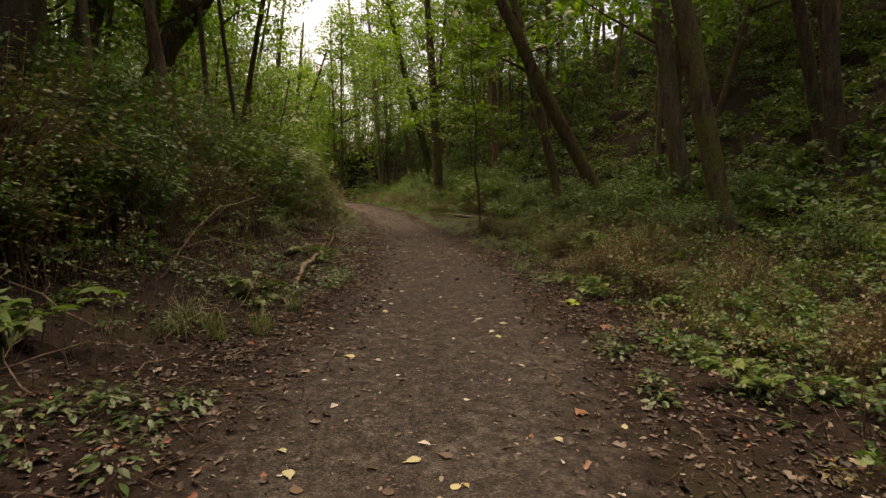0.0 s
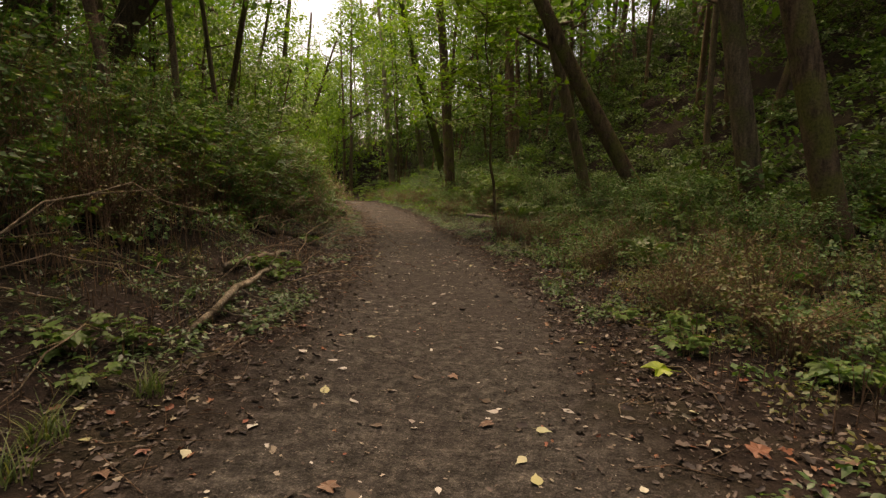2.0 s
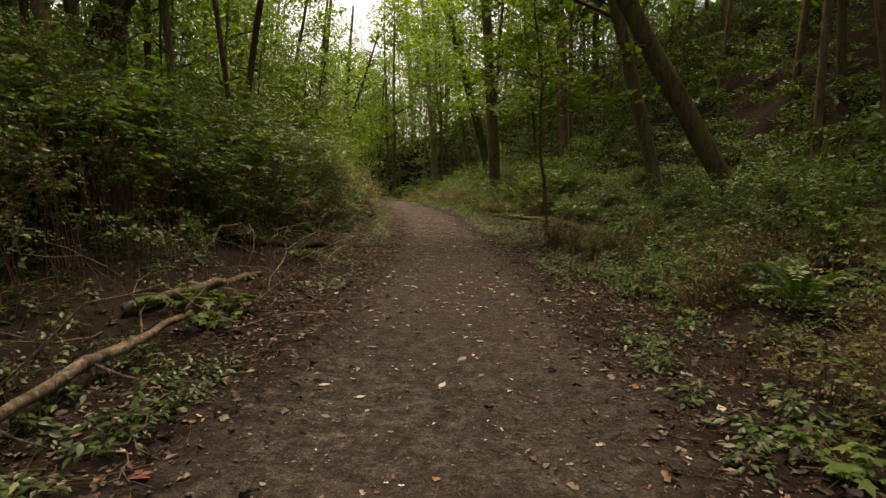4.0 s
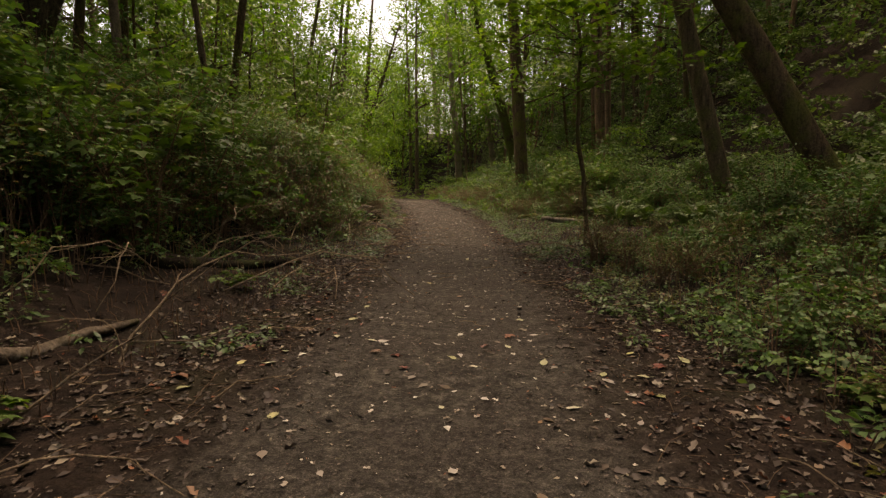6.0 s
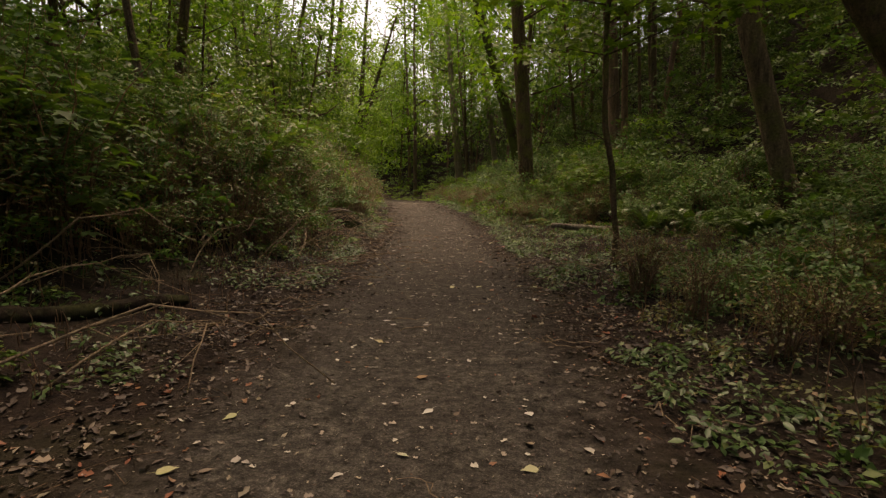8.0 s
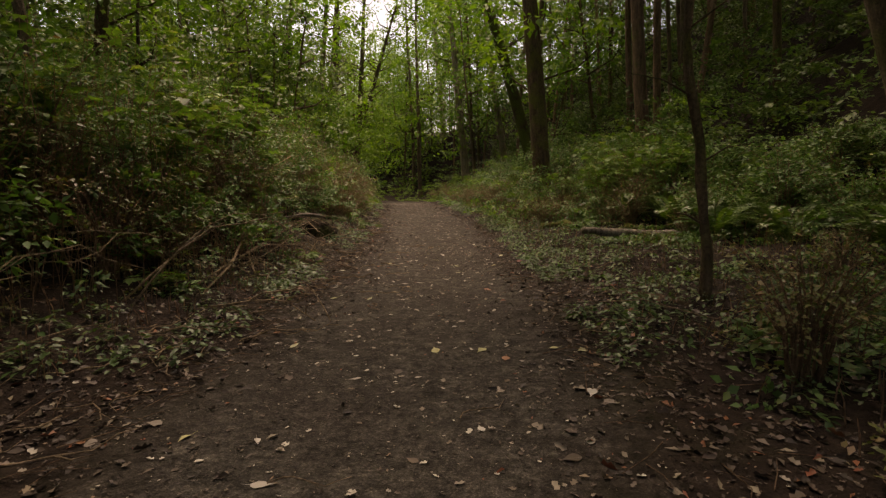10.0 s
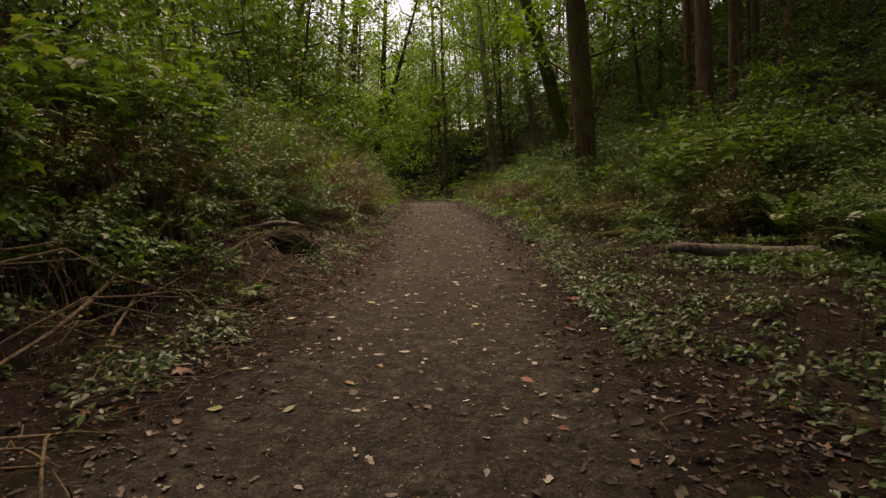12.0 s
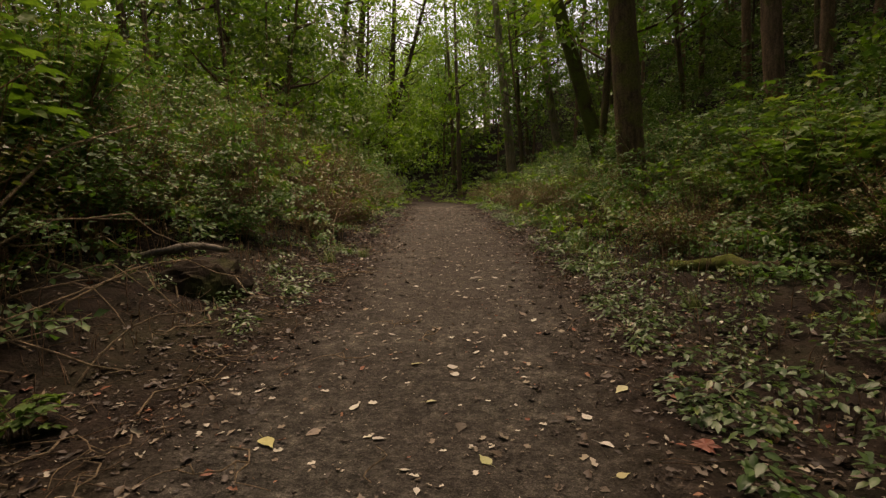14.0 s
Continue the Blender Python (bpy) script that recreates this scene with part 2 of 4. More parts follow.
def tube(points, radii, sides=6, rough=0.0, rng=None, cap=True):
    """A tapered round stem along the points."""
    p = np.asarray(points, float)
    t = np.gradient(p, axis=0)
    t /= np.linalg.norm(t, axis=1)[:, None] + 1e-9
    ref = np.array([0.0, 1.0, 0.0]) if abs(t[0][1]) < 0.8 else np.array([1.0, 0, 0])
    a = np.cross(t, ref)
    a /= np.linalg.norm(a, axis=1)[:, None] + 1e-9
    b = np.cross(t, a)
    ang = np.linspace(0, 2 * np.pi, sides, endpoint=False)
    r = np.asarray(radii, float)[:, None] * np.ones(sides)
    if rough and rng is not None:
        r = r * (1 + rough * rng.standard_normal(r.shape))
    v = p[:, None] + r[..., None] * (np.cos(ang)[None, :, None] * a[:, None] + np.sin(ang)[None, :, None] * b[:, None])
    f = []
    for i in range(len(p) - 1):
        for j in range(sides):
            q, w = i * sides + j, i * sides + (j + 1) % sides
            f.append((q, w, w + sides))
            f.append((q, w + sides, q + sides))
    if cap:
        e = (len(p) - 1) * sides
        for j in range(1, sides - 1):
            f.append((0, j + 1, j))
            f.append((e, e + j, e + j + 1))
    return v.reshape(-1, 3), np.array(f)


# leaf outlines: y from stalk to tip, x across, z the fold along the midrib
OVAL = (np.array([(0, 0, 0), (0.3, 0.42, 0.07), (0, 1, -0.08), (-0.3, 0.42, 0.07)]), np.array([(0, 1, 2), (0, 2, 3)]))
LONG = (np.array([(0, 0, 0), (0.2, 0.25, 0.05), (0.24, 0.55, 0.05), (0, 1, -0.1), (-0.24, 0.55, 0.05), (-0.2, 0.25, 0.05), (0, 0.5, 0)]),
        np.array([(0, 1, 6), (1, 2, 6), (2, 3, 6), (3, 4, 6), (4, 5, 6), (5, 0, 6)]))
POINTED = (np.array([(0, 0, 0), (0.2, 0.08, 0.03), (0.34, 0.3, 0.05), (0.27, 0.6, 0.02), (0.09, 0.85, 0.0), (0.03, 1.12, 0.05), (-0.08, 0.84, 0.0), (-0.28, 0.56, 0.05), (-0.33, 0.3, 0.02), (-0.19, 0.07, 0.04), (0.01, 0.45, 0.0)]),
           np.array([(i, i + 1, 10) for i in range(9)] + [(9, 0, 10)]))
CRUMPLED = (np.array([(0, 0, 0), (0.27, 0.16, 0.16), (0.17, 0.44, 0.02), (0.34, 0.64, 0.14), (0.04, 1.02, 0.1), (-0.2, 0.72, 0.2), (-0.15, 0.5, 0.04), (-0.33, 0.24, 0.1), (0.02, 0.48, -0.05)]),
            np.array([(i, i + 1, 8) for i in range(7)] + [(7, 0, 8)]))
MAPLE = (np.array([(0, 0, 0), (0.26, -0.1, 0.02), (0.5, 0.02, -0.05), (0.34, 0.2, 0.05), (0.62, 0.5, -0.06), (0.3, 0.52, 0.05), (0.2, 0.7, 0.03), (0, 1.05, -0.1),
                   (-0.2, 0.7, 0.03), (-0.3, 0.52, 0.05), (-0.62, 0.5, -0.06), (-0.34, 0.2, 0.05), (-0.5, 0.02, -0.05), (-0.26, -0.1, 0.02), (0, 0.36, 0)]),
         np.array([(i, i + 1, 14) for i in range(13)] + [(13, 0, 14)]))


def blades(outline, place, ahead, up, size):
    """Many leaves at once: place, direction of the tip, facing, length."""
    v, f = outline
    place, ahead, up, size = (np.asarray(q, float) for q in (place, ahead, up, size))
    ahead = ahead / (np.linalg.norm(ahead, axis=1)[:, None] + 1e-9)
    side = np.cross(ahead, up)
    side /= np.linalg.norm(side, axis=1)[:, None] + 1e-9
    nrm = np.cross(side, ahead)
    w = v[None, :, 0, None] * side[:, None] + v[None, :, 1, None] * ahead[:, None] + v[None, :, 2, None] * nrm[:, None]
    w = place[:, None] + w * size[:, None, None]
    k = (np.arange(len(place)) * len(v))[:, None, None] + f[None]
    return w.reshape(-1, 3), k.reshape(-1, 3)


def fast_mesh(name, verts, tris, mat):
    me = bpy.data.meshes.new(name)
    n = len(tris)
    me.vertices.add(len(verts))
    me.vertices.foreach_set("co", np.asarray(verts, np.float32).ravel())
    me.loops.add(3 * n)
    me.loops.foreach_set("vertex_index", np.asarray(tris, np.int32).ravel())
    me.polygons.add(n)
    me.polygons.foreach_set("loop_start", np.arange(0, 3 * n, 3, dtype=np.int32))
    me.materials.append(mat)
    me.update(calc_edges=True)
    return me


def unit(rng, n):
    v = rng.standard_normal((n, 3))
    return v / np.linalg.norm(v, axis=1)[:, None]


# ---- ground: one sheet ----
def spread(*runs):
    return np.concatenate([np.arange(a, b, s) for a, b, s in runs])


def build_ground():
    d = spread((-400, -60, 40), (-60, -14, 3), (-14, -5, 0.5), (-5, 5, 0.16), (5, 14, 0.5), (14, 60, 3), (60, 401, 40))
    y = spread((-300, -30, 30), (-30, -4, 1.0), (-4, 34, 0.2), (34, 70, 0.6), (70, 130, 3), (130, 601, 47))
    D, Y = np.meshgrid(d, y)
    X = centre(Y) + D
    v = np.stack([X, Y, height(X, Y)], -1).reshape(-1, 3)
    nx = len(d)
    i = (np.arange(len(y) - 1)[:, None] * nx + np.arange(nx - 1)[None]).ravel()
    f = np.concatenate([np.stack([i, i + 1, i + nx + 1], -1), np.stack([i, i + nx + 1, i + nx], -1)])
    me = fast_mesh("ground", v, f, FLOOR)
    me.polygons.foreach_set("use_smooth", np.ones(len(me.polygons), bool))
    at = me.attributes.new("trodden", "FLOAT", "POINT")
    edge = HALF - 0.35 + 0.16 * wave(X, Y, 1.3, 7) + 0.1 * wave(X, Y, 3.9, 8)
    at.data.foreach_set("value", np.clip((edge - np.abs(D)) / 1.1 + 0.5, 0, 1).astype(np.float32).ravel())
    return tagged(new("ground", me), "trodden brown earth path between leaf-strewn wooded banks", "ground", kind="structure")


GROUND = build_ground()


def joined(name, entries, label, category):
    """One object of the far things of a kind: each entry is a thing and the pose it stands in."""
    vs, fs, ms, mats, k = [], [], [], [], 0
    for thing, m in entries:
        for o in thing.children_recursive:
            me = o.data
            v = np.empty(len(me.vertices) * 3, np.float32)
            me.vertices.foreach_get("co", v)
            f = np.empty(len(me.loops), np.int32)
            me.loops.foreach_get("vertex_index", f)
            w = np.array(m @ o.matrix_basis)
            vs.append(v.reshape(-1, 3) @ w[:3, :3].T + w[:3, 3])
            fs.append(f.reshape(-1, 3) + k)
            k += len(me.vertices)
            if me.materials[0] not in mats:
                mats.append(me.materials[0])
            ms.append(np.full(len(f) // 3, mats.index(me.materials[0]), np.int32))
    me = fast_mesh(name, np.concatenate(vs), np.concatenate(fs), mats[0])
    for m in mats[1:]:
        me.materials.append(m)
    me.polygons.foreach_set("material_index", np.concatenate(ms))
    return tagged(new(name, me), label, category, kind="stuff")


# ---- trees ----
def crown_mesh(name, seed, n, top, spread_r, bottom, mat, size, outline=OVAL, clumps=60, every=8):
    """A crown of separate leaf clumps with gaps, round a stem that is top metres high; also its limbs."""
    rng = np.random.default_rng(seed)
    z = bottom + (top - bottom) * rng.random(clumps) ** 0.9
    k = (z - bottom) / (top - bottom)
    reach = spread_r * (0.25 + 0.75 * np.sin(np.pi * np.clip(0.18 + 0.8 * k, 0, 1))) * (0.35 + 0.65 * rng.random(clumps))
    a = rng.random(clumps) * 6.283
    c = np.stack([reach * np.cos(a), reach * np.sin(a), z + 0.15 * reach], -1)
    limbs = []
    for i in range(0, clumps, every):
        s = np.array([0, 0, max(bottom * 0.8, z[i] - 0.45 * reach[i])])
        m = (s + c[i]) / 2 + (0, 0, -0.08 * reach[i]) + rng.standard_normal(3) * 0.12
        limbs.append(soup("limb", [tube([s, m, c[i]], [0.06, 0.035, 0.008], 5, cap=False)], BARK_DARK))
    w = rng.integers(0, clumps, n)
    r = spread_r * (0.16 + 0.22 * rng.random(clumps))[w]
    off = unit(rng, n) * (rng.random(n) ** 0.45)[:, None] * r[:, None] * (1.0, 1.0, 0.42)
    p = c[w] + off
    ahead = off + rng.standard_normal((n, 3)) * 0.3 * r[:, None] + (0, 0, -0.15)
    up = np.array((0, 0, 1.0)) + rng.standard_normal((n, 3)) * 0.45
    v, f = blades(outline, p, ahead, up, size * (0.6 + 0.8 * rng.random(n)))
    return fast_mesh(name, v, f, mat), limbs


CROWNS = {}
for key, args in {
    "green_a": (11, 1800, 16, 3.9, 4.5, LEAF_CROWN, 0.285), "green_b": (12, 1700, 19, 3.4, 6.5, LEAF_CROWN, 0.285),
    "light_a": (13, 1900, 15, 4.0, 3.0, LEAF_LIGHT, 0.29), "light_b": (14, 1900, 18, 3.8, 5.0, LEAF_LIGHT, 0.29),
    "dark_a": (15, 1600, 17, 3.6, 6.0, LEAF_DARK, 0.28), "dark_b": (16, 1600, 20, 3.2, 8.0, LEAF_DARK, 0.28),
    "low_light": (17, 1600, 7, 2.8, 0.4, LEAF_LIGHT, 0.21), "low_green": (18, 1600, 7.5, 3.0, 0.4, LEAF_CROWN, 0.21), "low_dark": (19, 1600, 7.5, 3.0, 0.4, LEAF_DARK, 0.2),
}.items():
    CROWNS[key] = crown_mesh(key, *args)
CROWNS["sparse"] = crown_mesh("sparse", 20, 800, 19, 3.2, 5.0, LEAF_LIGHT, 0.24, clumps=60, every=1)


def stem_line(x, y, lean_x, lean_y, top, seed, bend=0.25):
    """Points up a trunk whose foot is at the origin."""
    rng = np.random.default_rng(seed)
    z = np.concatenate([(-0.4, 0.05, 0.35, 0.8), np.linspace(1.5, top, 12)])
    w = np.cumsum(rng.standard_normal((16, 2)) * bend * 0.25, 0) * np.clip(z / 6, 0, 1)[:, None] * 0.5
    s = np.clip(z, 0, None)
    curve = s - 0.009 * s * s * (abs(lean_x) > 0.3)
    return np.stack([lean_x * curve + w[:, 0], lean_y * curve + w[:, 1], z], -1)


def tree(x, y, dia, lean_x=0.0, lean_y=0.0, top=18, bark=None, crown="green_b", seed=1, label="", sides=12, scale=1.0, spin=0.0, group=""):
    """A single tree: trunk with flared foot, limbs and crown."""
    rng = np.random.default_rng(seed)
    root = tagged(new("tree"), label, "tree", group)
    root.matrix_world = pose(x, y, low(x, y))
    p = stem_line(x, y, lean_x, lean_y, top, seed)
    r = dia / 2 * np.interp(p[:, 2], (-0.4, 0.05, 0.35, 0.8, 6, top), (1.7, 1.35, 1.12, 1.02, 0.9, 0.3))
    part("trunk", soup("trunk", [tube(p, r, sides, 0.035, rng)], bark or BARK), root)
    if crown:
        leaf, limbs = CROWNS[crown]
        shear = Matrix.Identity(4)
        shear[0][2], shear[1][2] = lean_x * (1 - 0.009 * top * (abs(lean_x) > 0.3)), lean_y
        for nm, me in [("limb", q) for q in limbs] + [("crown", leaf)]:
            me2 = me
            if abs(lean_x) > 0.03:
                me2 = me.copy()
                me2.transform(shear @ Matrix.Rotation(spin, 4, "Z"))
            o = part(nm, me2, root)
            o.matrix_basis = Matrix.Scale(scale, 4)
    return root


def tree_through(x, y, z, dia, lean, top, bark, crown, seed, label, sides, scale=1.0):
    """A tree whose trunk passes through a point and leans along x; its foot follows the ground."""
    foot = x
    for _ in range(30):
        foot = 0.5 * foot + 0.5 * (x - lean * (z - low(foot, y)))
    return tree(foot, y, dia, lean, 0.0, top, bark, crown, seed, label, sides, scale)


tree_through(5.82, 17.02, 2.0, 0.50, -0.608, 15, BARK, "green_b", 21, "leaning mossy brown trunk on the wooded bank", 14)
tree_through(7.11, 12.68, 2.2, 0.50, -0.211, 19, BARK_GREY, "green_a", 22, "stout grey-brown trunk leaning slightly among ferns", 14)
tree_through(6.09, 8.52, 1.5, 0.43, -0.308, 17, BARK, "green_b", 23, "brown trunk leaning towards the path over undergrowth", 14)
tree_through(5.43, 20.80, 1.5, 0.46, -0.294, 24, BARK_GREY, "green_a", 24, "slim grey trunk leaning towards the path", 12, 1.35)
tree_through(0.09, 31.20, 1.1, 0.60, -0.099, 21, BARK, "light_b", 25, "tall straight brown trunk beside the path", 14)
tree_through(-0.54, 42.40, 2.6, 0.66, -0.320, 20, MOSSY, "light_b", 26, "leaning trunk with yellow-green moss", 12)
tree_through(-11.71, 75.50, 3.2, 0.72, -0.074, 25, BARK_PALE, "light_b", 27, "tall slender pale trunk beside the path", 10)
tree_through(-6.31, 55.10, 2.5, 0.66, -0.103, 23, BARK_PALE, "light_a", 28, "tall slender grey trunk beside the path", 10)
tree_through(-3.28, 56.70, 3.5, 0.55, -0.129, 21, BARK_PALE, "light_b", 29, "slim straight trunk in the wood", 10)
tree_through(-19.36, 58.0, 7.61, 0.8, 0.113, 20, BARK_DARK, "sparse", 30, "dark twisted trunk against the sky", 10)
tree_through(-17.24, 60.0, 7.51, 0.65, 0.085, 20, BARK_DARK, "sparse", 31, "dark branching trunk against the sky", 10)
tree_through(-16.79, 60.3, 7.49, 0.5, 0.423, 17, BARK_DARK, "sparse", 32, "dark forked stem leaning against the sky", 10)
tree_through(-20.6, 63.0, 7.6, 0.42, 0.06, 20, BARK_DARK, "sparse", 47, "dark thin trunk with bare branches", 10)
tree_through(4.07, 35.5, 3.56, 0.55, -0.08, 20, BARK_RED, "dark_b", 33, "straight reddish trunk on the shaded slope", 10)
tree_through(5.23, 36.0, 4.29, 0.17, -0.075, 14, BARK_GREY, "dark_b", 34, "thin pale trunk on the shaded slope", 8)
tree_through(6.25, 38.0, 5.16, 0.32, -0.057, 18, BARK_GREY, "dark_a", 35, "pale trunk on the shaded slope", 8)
tree_through(-6.07, 5.0, 2.61, 0.5, 0.258, 15, BARK_DARK, "green_b", 36, "dark trunk high on the bushy bank", 12)
tree_through(-11.12, 14.0, 4.55, 0.75, 0.25, 17, BARK_DARK, "dark_b", 37, "thick dark trunk high on the bank", 12)
tree_through(-9.47, 16.0, 5.94, 0.75, 0.458, 16, BARK_DARK, "green_b", 38, "thick dark trunk leaning out from the bank", 12)
tree_through(-9.23, 16.4, 6.23, 0.36, 0.743, 9, BARK_DARK, None, 39, "dark side stem bending out from the bank", 10)
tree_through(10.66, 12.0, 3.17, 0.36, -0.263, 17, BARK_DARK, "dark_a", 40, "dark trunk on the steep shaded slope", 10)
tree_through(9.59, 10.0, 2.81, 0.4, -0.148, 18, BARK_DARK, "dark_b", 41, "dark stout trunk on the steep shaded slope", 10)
tree_through(-17.53, 45.0, 5.65, 0.42, 0.198, 17, BARK, "light_b", 42, "slim trunk high on the bank", 8)
tree_through(-16.5, 50.0, 6.75, 0.48, 0.108, 19, BARK, "light_a", 43, "slim trunk high on the bank", 8)
tree_through(-20.34, 48.0, 7.41, 0.35, 0.124, 18, BARK_DARK, "green_a", 44, "slim trunk high on the bank", 8)
tree_through(-17.47, 40.0, 6.19, 0.28, 0.157, 15, BARK, "light_b", 45, "thin trunk high on the bank", 8)


# light crowns that lean over the far path
for x, y, seed in ((-12.4, 64.5, 49), (-14.4, 70.0, 50), (-9.6, 79.0, 60)):
    tree(x, y, 0.42, -0.02, 0, 23, BARK_GREY, "light_b", seed, "tall grey trunk with bright green leaves beside the far path", 10, 1.3)


# its wide crown, above the view, is added to shade the path below
tree(-9.4, 22.0, 0.26, 0.2, 0.0, 22, BARK, "green_b", 62, "slim mossy trunk on the bushy bank leaning over the path", 10, 1.3)


def forest_tree(key, dia, top, bark, seed, label):
    return tree(0, 0, dia, 0, 0, top, bark, key, seed, label, 8, group="trees of the wood")


def in_gap(x, y, top):
    """Whether a tree so high would close the gap of sky over the path's far end."""
    a, dist = math.atan2(x - 0.2, y + 2.7), math.hypot(x, y + 2.7)
    b, far = math.atan2(x + 0.7, y - 18), math.hypot(x + 0.7, y - 18)
    return (-0.35 < a < -0.215 and top + low(x, y) > 0.29 * dist) or (y > 20 and -0.325 < b < -0.285 and top + low(x, y) > 0.35 * far)


def wood():
    """The rest of the wood: copies of a few trees, never near the path."""
    rng = np.random.default_rng(5)
    kinds = [("light_a", 0.24, 20, BARK_GREY, 51, "slender grey tree with light green leaves"), ("light_b", 0.2, 21, BARK, 52, "slender mossy tree with light green leaves"),
             ("green_a", 0.26, 21, BARK, 53, "tall brown tree with green leaves"), ("green_b", 0.19, 22, BARK_GREY, 54, "thin grey tree with green leaves"),
             ("dark_a", 0.25, 22, BARK_RED, 55, "tall reddish tree with dark leaves"), ("dark_b", 0.24, 23, BARK_RED, 56, "thin dark tree with dark leaves"),
             ("low_light", 0.1, 6.5, BARK_GREY, 57, "small tree with light green leaves"), ("low_green", 0.1, 7, BARK, 58, "small tree with green leaves"),
             ("low_dark", 0.1, 7, BARK_DARK, 59, "small tree with dark green leaves")]
    tops = (20, 21, 21, 22, 22, 23, 7.5, 8, 8)
    made = [forest_tree(*k) for k in kinds]
    spots, stands = [], []

    def plant(x, y, k, s, lean):
        m = pose(x, y, low(x, y) - 0.1, rng.normal(0, 3.5), rng.normal(0, 3.5) + lean, rng.uniform(0, 360)) @ Matrix.Scale(s, 4)
        spots.append((x, y))
        stands.append((math.hypot(x + 0.1 * y, max(0, y - 18, -y)), k, m, s))

    def sow(count, ys, ds, odds, gap, least):
        n = 0
        for _ in range(count * 40):
            if n == count:
                return
            y, d = rng.uniform(*ys), rng.uniform(*ds)
            x = float(centre(y)) + d
            k, s = int(rng.choice(9, p=np.array(odds) / sum(odds))), rng.uniform(0.75, 1.2)
            if abs(d) < least or in_gap(x, y, s * tops[k]) or any((x - a) ** 2 + (y - b) ** 2 < gap for a, b in spots):
                continue
            plant(x, y, k, s, 3 if d < 0 else -3)
            n += 1

    # tall trees that close the view beyond the bend
    for i in range(40):
        y = 66 + 1.25 * i
        x = -0.26 * (y + 2.7) + rng.uniform(-8, 4.5)
        k = (6, 0, 7, 6, 1, 6)[i % 6]
        s = min(rng.uniform(1.0, 1.4) * (1.25 if k > 5 else 1), (0.275 * math.hypot(x, y + 2.7) - low(x, y)) / tops[k])
        if abs(x - float(centre(y))) > 3.4 and s > 0.45:
            plant(x, y, k, s, 0)
    # left bank, right slope, the far end, then behind the start
    sow(50, (14, 66), (-25, -8.5), (2, 3, 5, 5, 2, 2, 1, 4, 1), 2.6, 8.5)
    sow(16, (22, 62), (-11, -5.5), (0, 0, 0, 0, 0, 0, 2, 6, 6), 2.6, 5.5)
    # extra tall trees, added so that their high crowns shade the path
    sow(9, (9, 24), (-10, -6.0), (0, 0, 2, 2, 0, 1, 0, 0, 0), 5.0, 6.0)
    sow(26, (62, 100), (-26, -4.5), (1, 1, 3, 3, 2, 2, 1, 3, 0), 4.0, 4.5)
    sow(26, (76, 112), (-12, 46), (0, 0, 0, 0, 0, 0, 2, 6, 4), 5.0, 3.2)
    sow(22, (1, 24), (-20, -6.5), (0, 0, 4, 4, 1, 2, 0, 9, 2), 3.0, 6.5)
    sow(44, (28, 76), (7.5, 25), (0, 0, 2, 4, 7, 9, 0, 1, 1), 1.6, 7.5)
    sow(3, (36, 62), (5.5, 7.5), (0, 1, 1, 3, 0, 0, 0, 0, 0), 12.0, 5.5)
    sow(16, (14, 46), (9, 19), (0, 0, 1, 1, 3, 2, 0, 1, 4), 3.0, 9)
    sow(22, (0, 36), (10, 26), (0, 0, 1, 1, 3, 3, 0, 4, 4), 4.0, 10)
    sow(20, (84, 112), (-10, 46), (4, 4, 5, 4, 2, 2, 2, 2, 0), 7.0, 4)
    sow(18, (60, 84), (10, 28), (0, 0, 0, 0, 0, 0, 1, 5, 5), 4.0, 10)
    sow(28, (44, 92), (12, 30), (0, 0, 1, 1, 2, 2, 2, 6, 5), 3.0, 9)
    sow(5, (50, 66), (-5.5, -3.2), (0, 0, 0, 0, 0, 0, 6, 2, 0), 3.0, 2.9)
    sow(18, (50, 90), (-30, -11), (2, 3, 4, 3, 0, 0, 1, 4, 0), 4.0, 11)
    # backs of both slopes
    sow(16, (14, 90), (24, 36), (0, 0, 1, 1, 3, 3, 0, 1, 5), 9.0, 20)
    sow(14, (10, 80), (-38, -24), (0, 1, 3, 3, 2, 2, 0, 4, 2), 9.0, 20)
    # never in view: added behind the start to block light from there
    sow(15, (-20, -4.5), (-13, 13), (1, 1, 3, 3, 1, 1, 0, 0, 0), 6.0, 4)
    sow(8, (40, 62), (-8, -4.8), (0, 0, 0, 0, 0, 0, 3, 6, 1), 3.0, 3.6)
    stands.sort(key=lambda q: q[0])
    joined("far_wood", [(made[k], m) for _, k, m, _ in stands[265:]], "tall thin leafy trees closing the distance", "trees")
    used = set()
    for _, k, m, s in stands[:265]:
        if k in used:
            copy_thing(made[k], m).scale = (s, s, s)
        else:
            used.add(k)
            made[k].matrix_basis = m


wood()


